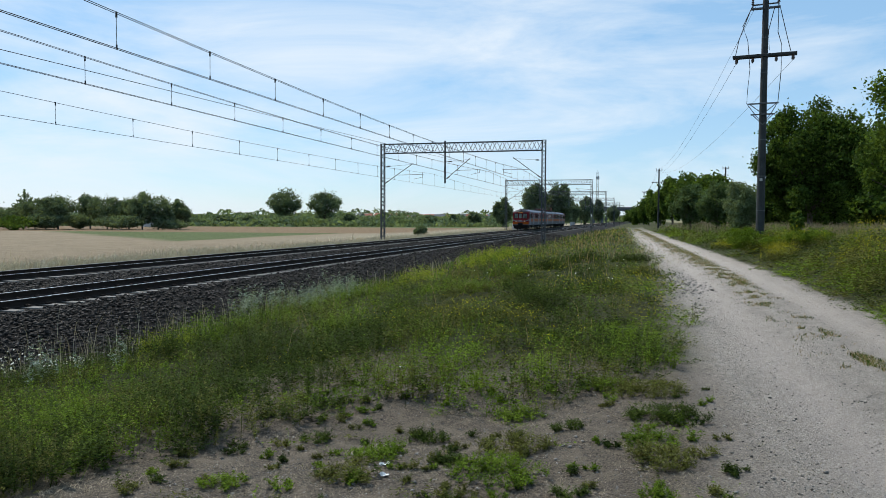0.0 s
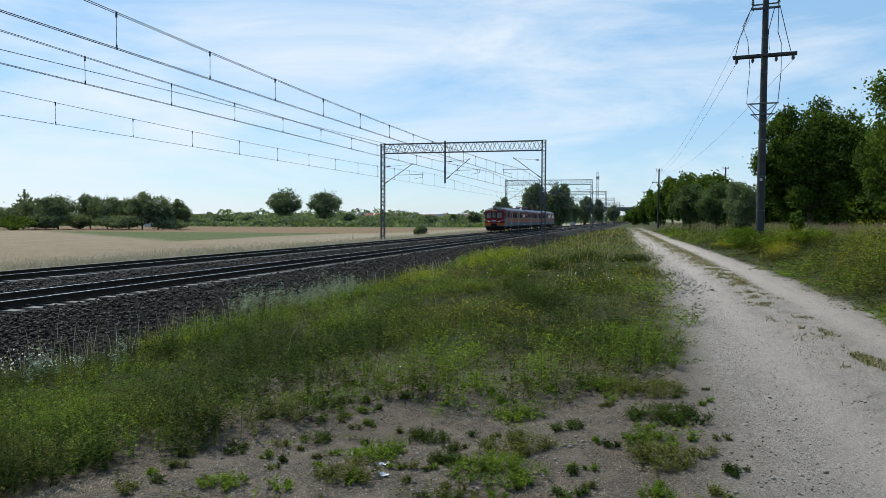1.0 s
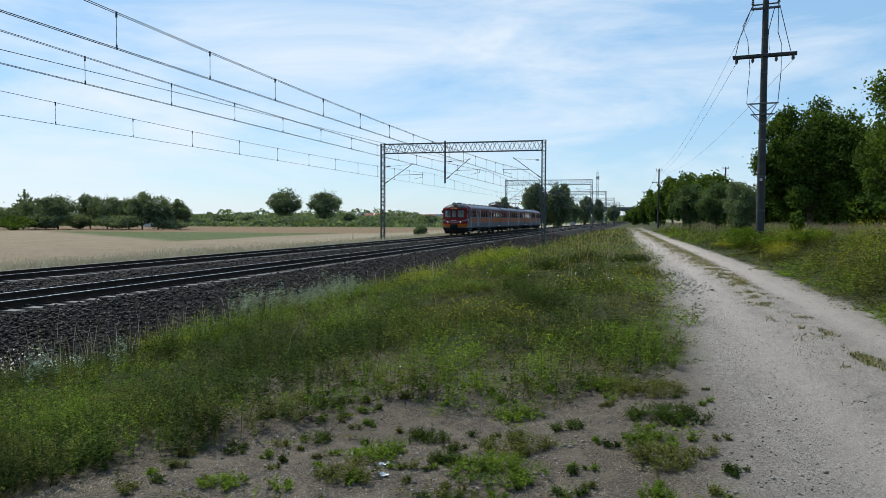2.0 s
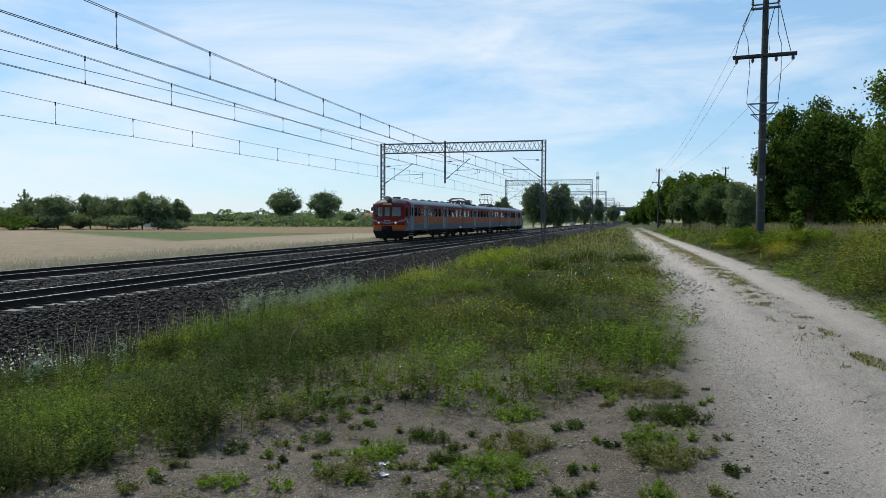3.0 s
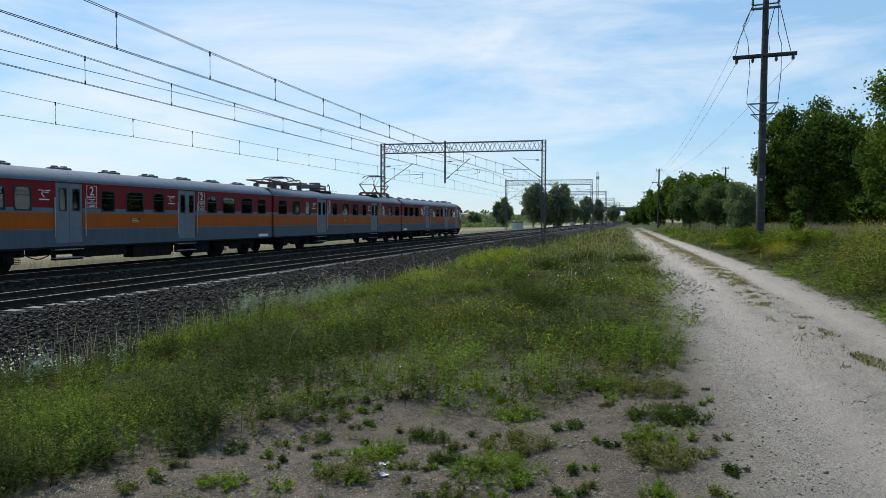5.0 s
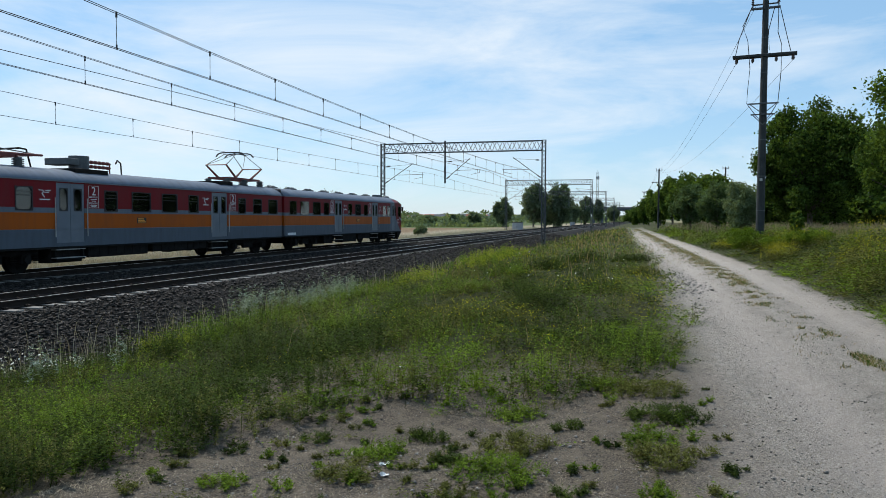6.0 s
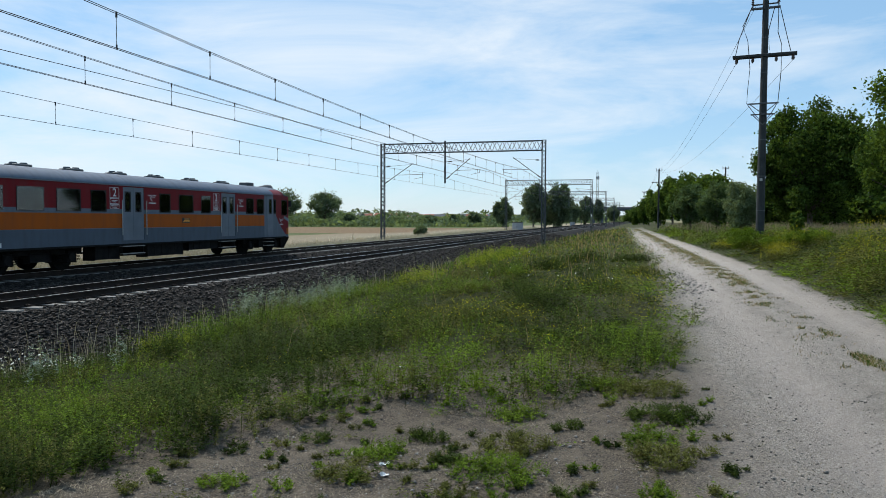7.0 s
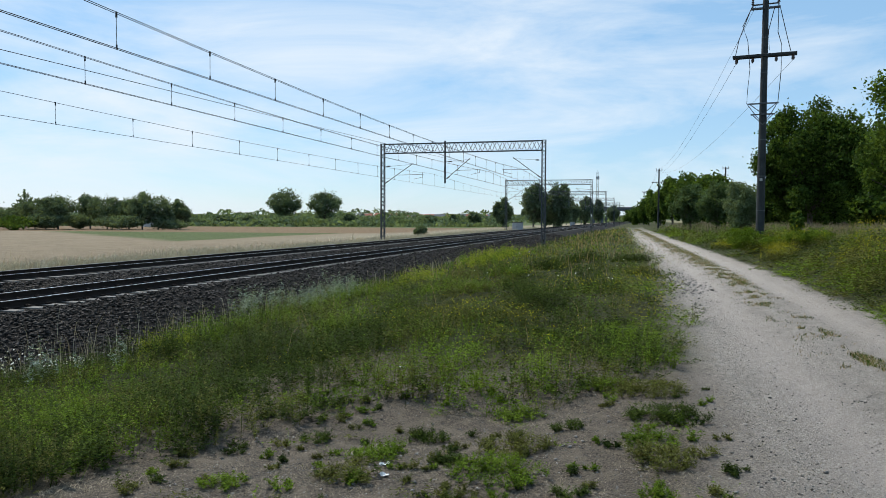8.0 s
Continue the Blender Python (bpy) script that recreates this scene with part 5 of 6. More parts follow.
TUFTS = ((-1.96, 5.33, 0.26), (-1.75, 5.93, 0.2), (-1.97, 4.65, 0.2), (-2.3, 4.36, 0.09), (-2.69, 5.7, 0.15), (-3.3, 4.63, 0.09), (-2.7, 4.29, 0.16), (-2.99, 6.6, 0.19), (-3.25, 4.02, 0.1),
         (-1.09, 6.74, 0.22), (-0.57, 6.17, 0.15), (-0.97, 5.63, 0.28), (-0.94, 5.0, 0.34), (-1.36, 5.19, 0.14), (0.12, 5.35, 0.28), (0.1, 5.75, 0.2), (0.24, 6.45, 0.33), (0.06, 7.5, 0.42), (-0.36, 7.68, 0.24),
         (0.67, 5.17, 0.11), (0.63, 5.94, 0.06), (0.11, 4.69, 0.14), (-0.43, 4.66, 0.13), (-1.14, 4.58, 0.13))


def patch_plants():
    """Stands that rise out of the verge: flowers, spurge, silvery weeds, dark low bushes, and tufts on the bare soil."""
    def stand(name, cx, cy, rx, ry, m, h, count, leaf, material, label, category="weeds", slim=0.4, lift=0.6, stems=8, spread=0.6):
        q, a = np.sqrt(RNG.random(m)), RNG.uniform(0, 2 * np.pi, m)
        x, y = cx + q * np.cos(a) * rx, cy + q * np.sin(a) * ry
        hh = h * (1 - 0.45 * q ** 2) * RNG.uniform(0.6, 1.15, m)
        plants(name, x, y, hh, hh * spread, leaf, count, material, label, category, stems, slim, lift)
        return x, y, hh

    x, y, h = stand("verge_weeds", -3.1, 12.4, 1.6, 0.9, 110, 0.46, 6000, 0.035, LEAF_OLIVE, "olive weeds below yellow flowers")
    kk = RNG.integers(0, len(x), 520)
    heads("yellow_flowers", x[kk] + RNG.normal(0, 0.12, 520), y[kk] + RNG.normal(0, 0.12, 520), ground_z(x[kk], y[kk]) + h[kk] * RNG.uniform(0.7, 1.05, 520), 0.018, PETAL_YELLOW, "small yellow flowers above the weeds")
    for cx, cy, rx, ry, n, size, z in ((-1.0, 18.5, 1.4, 2.2, 150, 0.024, 0.4), (0.15, 14.5, 0.45, 2.5, 170, 0.018, 0.22), (-5.5, 32.0, 2.0, 6.0, 200, 0.034, 0.45)):
        a, q = RNG.uniform(0, 2 * np.pi, n), np.sqrt(RNG.random(n))
        x, y = cx + q * np.cos(a) * rx, cy + q * np.sin(a) * ry
        heads("yellow_flowers", x, y, ground_z(x, y) + z * RNG.uniform(0.6, 1.1, n), size, PETAL_YELLOW, "small yellow flowers above the weeds")
    x, y, h = stand("yarrow", -8.7, 8.3, 0.9, 1.2, 40, 0.55, 1600, 0.035, LEAF_OLIVE, "thin grey-green yarrow at the ballast edge", slim=0.2, stems=4)
    kk = RNG.integers(0, len(x), 150)
    heads("white_flowers", x[kk] + RNG.normal(0, 0.1, 150), y[kk] + RNG.normal(0, 0.1, 150), ground_z(x[kk], y[kk]) + h[kk] * RNG.uniform(0.9, 1.1, 150), 0.03, PETAL_WHITE, "small white flower heads at the ballast edge")
    n = 34
    x, y = RNG.uniform(-4.5, -0.2, n), RNG.uniform(15, 34, n)
    heads("white_flowers", x, y, ground_z(x, y) + tall(x, y) * 1.1, 0.04, PETAL_WHITE, "small white flower heads over the weeds")
    stand("silver_weeds", -9.0, 20.0, 0.8, 2.6, 70, 1.0, 4600, 0.1, LEAF_SILVER, "silvery grey-green weeds by the ballast", slim=0.22, lift=0.5, stems=4, spread=0.3)
    stand("silver_weeds", -10.0, 18.0, 0.7, 1.6, 30, 1.1, 2000, 0.1, LEAF_SILVER, "silvery grey-green weeds by the ballast", slim=0.22, lift=0.5, stems=4, spread=0.3)
    stand("spurge", -8.1, 25.5, 0.9, 3.5, 80, 0.7, 4000, 0.075, LEAF_LIME, "bright lime-green spurge in tufts")
    stand("spurge", -8.2, 11.2, 0.45, 0.8, 22, 0.6, 1300, 0.045, LEAF_LIME, "bright lime-green spurge in tufts")
    stand("spurge", -8.2, 43.0, 1.5, 7.0, 90, 0.95, 4600, 0.12, LEAF_LIME, "bright lime-green spurge in tufts")
    stand("tall_weeds", -8.2, 40.0, 1.4, 9.0, 110, 0.95, 7000, 0.11, LEAF_FRESH, "tall leafy weeds beside the ballast")
    stand("tall_weeds", -8.0, 19.5, 1.0, 4.5, 150, 0.72, 8000, 0.065, LEAF_FRESH, "tall leafy weeds beside the ballast", slim=0.3)
    stand("tall_weeds", -7.7, 12.6, 0.9, 2.2, 110, 0.72, 8000, 0.045, LEAF_FRESH, "tall leafy weeds beside the ballast", slim=0.3)
    stand("tall_weeds", -5.2, 5.0, 1.5, 1.2, 150, 0.42, 22000, 0.03, LEAF_FRESH, "bright leafy weeds beside the bare soil", slim=0.42)
    stand("spurge", -7.6, 33.0, 0.7, 2.0, 26, 1.25, 1300, 0.1, LEAF_LIME, "tall lime-green weeds at the ballast edge", stems=4, spread=0.3)
    stand("tall_weeds", -8.2, 8.6, 0.5, 1.6, 14, 0.75, 700, 0.08, LEAF_SILVER, "pale thistles at the ballast edge", slim=0.25, stems=3, spread=0.2)
    stand("low_bush", -2.05, 15.2, 0.8, 0.8, 70, 0.75, 9000, 0.038, LEAF_DEEP, "dark low bush in the verge", "bush")
    stand("low_bush", -0.9, 17.6, 0.55, 0.7, 40, 0.68, 5000, 0.042, LEAF_DEEP, "dark low bush in the verge", "bush")
    stand("low_bush", -4.0, 9.2, 0.9, 0.5, 50, 0.5, 6000, 0.03, LEAF_DEEP, "dark low bush in the verge", "bush")
    rnd = random.Random(23)
    for k in range(26):
        cx, cy = rnd.uniform(-7.0, 0.1), 8.5 + 24 * rnd.random() ** 1.5
        stand("verge_weeds", cx, cy, rnd.uniform(0.4, 0.9), rnd.uniform(0.4, 0.9), 40, rnd.uniform(0.42, 0.72) * (0.75 if cx > -1.5 else 1.0), 3400, 0.015 + 0.0018 * cy,
              (LEAF_DEEP, LEAF_FRESH, LEAF_DEEP, LEAF_OLIVE)[k % 4], "bushy mound of green weeds on the verge", slim=0.42)
    rnd = random.Random(17)
    spots = [(rnd.uniform(-3.5, 0.7), rnd.uniform(3.9, 8.0), rnd.uniform(0.03, 0.1)) for _ in range(120)]
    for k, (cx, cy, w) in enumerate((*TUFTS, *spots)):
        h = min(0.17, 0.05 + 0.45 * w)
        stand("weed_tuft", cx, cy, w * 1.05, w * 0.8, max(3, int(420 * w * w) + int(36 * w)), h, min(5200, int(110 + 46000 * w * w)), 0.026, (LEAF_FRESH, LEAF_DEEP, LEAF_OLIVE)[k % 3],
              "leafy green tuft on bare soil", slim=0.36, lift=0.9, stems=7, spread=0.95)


def lane_tufts():
    """Worn grass on the crown of the farm track and at its rims."""
    n = 30000
    y = fade(n, 9, 140, 1.5)
    x = 2.5 + RNG.normal(0, 0.2, n) * (1 + np.clip((y - 20) / 25, 0, 0.8))
    ok = value_noise(x * 2.0, y, 1.1, 51) * 0.5 + value_noise(x * 2, y, 3.5, 52) * 0.5 > 0.61 - 0.15 * np.clip((y - 16) / 20, -0.4, 1) + RNG.normal(0, 0.07, n)
    x, y = (x + lane_shift(y))[ok], y[ok]
    ob = blades("lane_grass", x[::2], y[::2], RNG.uniform(0.02, 0.075, len(x[::2])), 0.003 + 0.0006 * y[::2], GRASS_GREEN, 1.4)
    tagged(ob, "worn grass tufts along the crown of the track", "grass", kind="stuff")
    ob = blades("lane_grass", x[1::2], y[1::2], RNG.uniform(0.02, 0.07, len(x[1::2])), 0.003 + 0.0006 * y[1::2], GRASS_PINK, 1.4)
    tagged(ob, "dry grass tufts along the crown of the track", "grass", kind="stuff")
    n = 9000
    y = fade(n, 4, 16, 1.5)
    x = RNG.uniform(0.2, 4.3, n)
    ok = value_noise(x, y, 2.6, 53) > 0.86
    x, y = x[ok], y[ok]
    ob = blades("lane_grass", x, y, RNG.uniform(0.01, 0.045, len(x)), np.full(len(x), 0.004), GRASS_GREEN, 1.5)
    tagged(ob, "small grass seedlings on the sandy track", "grass", kind="stuff")


def right_bank():
    """The bank beyond the farm track: leafy weeds, yellow-flowering mounds, then tall pale grass."""
    n = 7000
    y = fade(n, 8, 110, 1.6)
    off = RNG.gamma(1.5, 1.9, n)
    x = 4.0 + lane_shift(y) + (value_noise(np.zeros(n), y, 0.6, 61) - 0.5) * 0.5 + (value_noise(np.zeros(n), y, 2.5, 65) - 0.5) * 0.35 + off
    h = np.clip(off / 1.4, 0.15, 1) * (0.3 + 0.9 * value_noise(x, y, 0.4, 62) ** 1.5) * RNG.uniform(0.7, 1.2, n)
    r = (0.17 + 0.01 * y) * RNG.uniform(0.7, 1.3, n)
    leaf = 0.024 + 0.0026 * y
    pick = value_noise(x, y, 0.5, 63) + RNG.normal(0, 0.1, n)
    for lo, hi, count, material, label in ((-9, 0.5, 92000, LEAF_DEEP, "deep green weeds on the bank"), (0.5, 0.68, 78000, LEAF_OLIVE, "dull olive weeds on the bank"), (0.68, 9, 52000, LEAF_FRESH, "fresh green weeds on the bank")):
        ok = (pick >= lo) & (pick < hi)
        plants("bank_weeds", x[ok], y[ok], h[ok], r[ok], leaf[ok], count, material, label, slim=0.44)
    for cx, cy, rx, ry, m, hh in ((5.0, 30.0, 0.6, 1.8, 60, 0.8), (5.7, 20.6, 0.9, 2.2, 110, 1.15), (6.0, 15.6, 0.9, 1.5, 90, 1.0), (5.0, 45.0, 0.9, 4.0, 50, 0.5), (6.2, 33.0, 1.2, 2.5, 60, 1.0), (7.8, 18.5, 1.2, 2.4, 90, 1.5), (7.6, 25.5, 1.2, 3.0, 80, 1.3)):
        q, a = np.sqrt(RNG.random(m)), RNG.uniform(0, 2 * np.pi, m)
        px, py = cx + q * np.cos(a) * rx, cy + q * np.sin(a) * ry
        ph = hh * (1 - 0.4 * q ** 2) * RNG.uniform(0.7, 1.1, m)
        plants("bank_weeds", px, py, ph, ph * 0.6, 0.017 + 0.0017 * cy, 8500, LEAF_OLIVE, "bushy olive weeds in yellow flower", slim=0.3)
        kk = RNG.integers(0, m, 900)
        heads("yellow_flowers", px[kk] + RNG.normal(0, 0.17, 900), py[kk] + RNG.normal(0, 0.2, 900), ground_z(px[kk], py[kk]) + ph[kk] * RNG.uniform(0.55, 1.08, 900), 0.006 + 0.00065 * cy, PETAL_YELLOW, "dense yellow flowers on the bank")
    n = 36000
    y = fade(n, 14, 150, 1.35)
    x = RNG.uniform(5.6, 30.0, n) + lane_shift(y) * 0.7
    ok = RNG.random(n) < np.clip((x - lane_shift(y) * 0.7 - 6.4 - 2.5 * np.clip((48 - y) / 12, 0, 1)) / 3, 0.006, 1)
    x, y = x[ok], y[ok]
    ob = blades("meadow_grass", x, y, RNG.uniform(0.5, 0.95, len(x)), 0.004 + 0.0005 * y, GRASS_TAN, 0.35)
    tagged(ob, "tall pale dry meadow grass", "grass", kind="stuff")
    ob = blades("meadow_grass", x[::3] + 0.1, y[::3], RNG.uniform(0.35, 0.7, len(x[::3])), 0.006 + 0.0008 * y[::3], GRASS_GREEN, 0.35)
    tagged(ob, "green meadow grass under the dry heads", "grass", kind="stuff")


def field_edge():
    """Pale tall grass beyond the far track, and a thin stand of stalks in the cut field."""
    n = 40000
    y = fade(n, 12, 190, 1.25)
    x = -24.4 - RNG.gamma(1.7, 1.5, n)
    h = RNG.uniform(0.45, 0.95, n) * (0.6 + 0.6 * value_noise(x, y, 0.3, 71))
    ob = blades("field_grass", x, y, h, 0.006 + 0.0005 * y, GRASS_PALE, 0.6)
    tagged(ob, "tall pale grass along the field edge", "grass", kind="stuff")
    n = 2000
    y, x = fade(n, 12, 190, 1.25), -24.2 - RNG.gamma(1.5, 1.4, n)
    ob = blades("field_grass", x, y, RNG.uniform(0.15, 0.5, n), 0.012 + 0.0008 * y, GRASS_GREEN, 0.4)
    tagged(ob, "green grass under the pale heads", "grass", kind="stuff")


def behind():
    """The verges and the ballast go on the other way along the line."""
    n = 20000
    x, y = RNG.uniform(-9.4, -2.6, n), RNG.uniform(-16, 3.2, n)
    p = np.stack([x, y, ground_z(x, y) + (0.12 + 0.35 * value_noise(x, y, 0.9, 24)) * RNG.random(n) ** 0.5], 1)
    tagged(leaves("verge_weeds", p, 0.09, LEAF_DEEP, 0.4, 0.4), "dense low green weeds on the verge", "weeds", kind="stuff")
    n = 14000
    x, y = RNG.uniform(4.7, 11.0, n), RNG.uniform(-16, 7.2, n)
    p = np.stack([x, y, ground_z(x, y) + (0.12 + 0.45 * value_noise(x, y, 0.7, 62)) * RNG.random(n) ** 0.5], 1)
    tagged(leaves("bank_weeds", p, 0.1, LEAF_FRESH, 0.4, 0.4), "fresh green weeds on the bank", "weeds", kind="stuff")
    n = 9000
    x, y = RNG.uniform(-13.05, -9.4, n), RNG.uniform(-16, 4.5, n)
    size = RNG.uniform(0.035, 0.075, n)
    stones("ballast", x, y, ground_z(x, y) + size * 0.3, size, STONE, "dark grey broken ballast stones beside the rails", "ballast")


make_verge()
behind()
patch_plants()
lane_tufts()
right_bank()
field_edge()


# ---- trees ----
def tree(name, label, x, y, height, radius, n, leaf, material, seed, low=0.25, lobes=14, trunk=None, squash=1.0, group="", base=None):
    """A tapered trunk with limbs, and a crown of leaf clumps set in uneven lobes."""
    rnd = np.random.default_rng(seed)
    n, leaf = int(n * 0.56), leaf * 1.08
    z0 = float(ground_z(x, y)) if base is None else base
    t = thing(name, label, "tree" if "tree" in name else "bush", group, at=pose(x, y, z0))
    r = trunk or height * 0.022
    bm = bmesh.new()
    pts = [Vector((rnd.normal(0, 0.02 * height) * k / 5, rnd.normal(0, 0.02 * height) * k / 5, height * 0.75 * k / 5)) for k in range(6)]
    pts[0] = Vector((0, 0, -0.2))
    for k, (a, b) in enumerate(zip(pts, pts[1:])):
        rod(bm, a, b, r * (1 - k * 0.16), 8, r * (1 - (k + 1) * 0.16))
    cz, rz = height * (1 + low) / 2, height * (1 - low) / 2
    centres = []
    for k in range(lobes):
        d = rnd.normal(size=3)
        d /= np.linalg.norm(d)
        q = rnd.uniform(0.4, 0.95)
        c = np.array([d[0] * radius * q, d[1] * radius * q * squash, cz + d[2] * rz * q * 0.95])
        s = rnd.uniform(0.13, 0.34) * min(1.0, (16 / lobes) ** 0.2)
        centres.append((c, s * radius, s * rnd.uniform(0.7, 1.1) * rz))
        a = pts[min(4, 1 + int(4 * max(0.0, (c[2] / height - 0.2))))]
        rod(bm, a, Vector(c), r * 0.42, 5, r * 0.1)
    part("trunk", bm, BARK, t, "grey-brown trunk with limbs")
    share = np.array([c[1] ** 1.7 for c in centres])
    share /= share.sum()
    ps = []
    for (c, rh, rv), s in zip(centres, share):
        m = int(n * s)
        d = rnd.normal(size=(m, 3))
        d /= np.linalg.norm(d, axis=1)[:, None]
        q = rnd.random((m, 1)) ** 0.35 * (0.75 + 0.5 * rnd.random((m, 1)))
        p = c + d * q * np.array([rh, rh, rv])
        ps.append(p)
    d = rnd.normal(size=(int(n * 0.4), 3))
    d /= np.linalg.norm(d, axis=1)[:, None]
    ps.append(np.array([0, 0, cz]) + d * rnd.random((len(d), 1)) ** 0.45 * np.array([radius * 0.74, radius * 0.74 * squash, rz * 0.82]))
    for _ in range(lobes + 14):
        d = rnd.normal(size=3)
        d[2] = abs(d[2]) * 0.9 - 0.15
        d /= np.linalg.norm(d)
        k = np.linspace(0.5, rnd.uniform(0.8, 1.0), 14)[:, None]
        q = np.array([0, 0, cz]) + d * k * np.array([radius, radius * squash, rz])
        m = max(2, int(n * 0.12 / (lobes + 14) / 14))
        q = np.repeat(q, m, axis=0)
        ps.append(q + rnd.normal(size=q.shape) * radius * 0.12 * (1.5 - np.repeat(k, m, axis=0)))
    p = np.concatenate(ps)
    p[:, 2] = np.maximum(p[:, 2], 0.05)
    leaves("crown", p, leaf, material, 0.2, 0.55, t)
    return t


def spot(px, depth):
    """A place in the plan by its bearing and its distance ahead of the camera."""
    f = 784 / math.tan(radians(62.793) / 2)
    a, s, c = (px - 784) / f * depth, math.sin(YAW), math.cos(YAW)
    return c * a + s * depth, -s * a + c * depth


def rise(top, depth):
    """World height of what stands `top` above the picture's middle row, at that distance."""
    f = 784 / math.tan(radians(62.793) / 2)
    return EYE.z + depth * ((441 - top) / f + PITCH)


def make_trees():
    def put(name, label, px, depth, top, width, n, leaf, material, seed, **kw):
        x, y = spot(px, depth)
        g = float(ground_z(x, y))
        f = 784 / math.tan(radians(62.793) / 2)
        tree(name, label, x, y, rise(top, depth) - g, width * depth / f / 2, n, leaf, material, seed, **kw)

    # right of the farm track
    put("maple_tree", "broad dark green maple by the bank", 1432, 54, 172, 200, 85000, 0.2, TREE_DARK, 1, low=0.0, lobes=70)
    put("maple_tree", "broad dark green maple by the bank", 1495, 66, 195, 200, 18000, 0.3, TREE_DARK, 2, low=0.0, lobes=40)
    put("lime_tree", "leafy lime tree overhanging the bank", 1642, 36, 40, 235, 60000, 0.17, TREE_MID, 3, low=0.0, lobes=60)
    put("willow_bush", "silvery willow bush beside the pole", 1312, 52, 312, 74, 16000, 0.14, TREE_WILLOW, 4, low=0.0, lobes=34)
    put("willow_bush", "grey-green willow bush in the grove", 1268, 76, 318, 78, 12000, 0.22, TREE_SAGE, 5, low=0.0, lobes=30)
    put("willow_bush", "grey-green willow bush in the grove", 1222, 92, 316, 66, 12000, 0.25, TREE_SAGE, 6, low=0.0, lobes=30)
    for k, (px, d, top, w) in enumerate(((1258, 118, 298, 76), (1222, 138, 298, 80), (1190, 160, 306, 66), (1168, 190, 328, 56), (1148, 225, 346, 46), (1132, 270, 360, 40), (1120, 330, 369, 34), (1300, 110, 330, 70), (1370, 95, 330, 120), (1560, 80, 250, 170), (1345, 70, 345, 70), (1400, 78, 350, 110), (1480, 74, 345, 130), (1550, 60, 345, 120))):
        put("grove_tree", "green tree in the lineside grove", px, d, top, w, 12000 if k < 8 else 6000, 0.32 + 0.0012 * d, TREE_MID if k < 8 else TREE_DARK, 20 + k, low=0.0, lobes=34, group="lineside grove")
    put("sapling_tree", "slim young sapling in the grass", 1410, 31, 365, 26, 900, 0.16, TREE_MID, 40, low=0.1, lobes=6, trunk=0.02)
    for k, (px, d, top, w) in enumerate(((1428, 30, 402, 104), (1376, 31, 414, 70), (1320, 34, 400, 84))):
        put("bank_bush", "bright green bush on the bank", px, d, top, w, 13000, 0.06, LEAF_FRESH, 50 + k, low=0.0, lobes=24)
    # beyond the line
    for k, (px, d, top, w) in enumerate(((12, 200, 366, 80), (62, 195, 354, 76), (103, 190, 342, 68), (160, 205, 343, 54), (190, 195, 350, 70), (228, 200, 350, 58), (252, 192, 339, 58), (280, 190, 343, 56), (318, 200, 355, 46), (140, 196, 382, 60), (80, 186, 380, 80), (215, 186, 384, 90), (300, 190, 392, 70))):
        put("field_tree", "dark green tree at the field edge", px, d, top, w, 8000, 0.42, TREE_HAZED, 60 + k, low=0.0 if top > 375 else 0.07, lobes=24, group="trees at the field edge")
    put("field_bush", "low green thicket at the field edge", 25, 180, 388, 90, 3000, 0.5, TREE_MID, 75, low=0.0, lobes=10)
    put("bare_tree", "thin half-bare tree at the field edge", 45, 215, 338, 26, 420, 0.5, TREE_HAZED, 76, low=0.3, lobes=9, trunk=0.16)
    put("lone_tree", "lone rounded tree behind the fields", 506, 360, 333, 64, 9000, 0.8, TREE_HAZED, 77, low=0.1, lobes=34, group="pair of lone trees")
    put("lone_tree", "lone rounded tree behind the fields", 576, 360, 336, 64, 9000, 0.8, TREE_HAZED, 78, low=0.1, lobes=34, group="pair of lone trees")
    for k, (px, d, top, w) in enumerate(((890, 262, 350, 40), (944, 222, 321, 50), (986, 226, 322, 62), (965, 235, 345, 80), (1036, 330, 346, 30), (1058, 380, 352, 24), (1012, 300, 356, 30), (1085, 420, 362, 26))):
        put("lineside_tree", "dark full tree beside the railway", px, d, top, w, 9000, 0.65, TREE_HAZED, 90 + k, low=0.0, lobes=34, group="trees beside the line")
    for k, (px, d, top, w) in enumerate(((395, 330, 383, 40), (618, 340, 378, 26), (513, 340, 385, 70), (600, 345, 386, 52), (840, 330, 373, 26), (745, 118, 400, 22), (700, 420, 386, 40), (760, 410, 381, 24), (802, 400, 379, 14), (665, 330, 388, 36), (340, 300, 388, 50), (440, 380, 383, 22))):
        put("far_bush", "rounded bush in the far hedge", px, d, top, w, 2600, 0.45 + 0.0012 * d, TREE_HAZED, 110 + k, low=0.0, lobes=16, group="bushes of the far hedge")


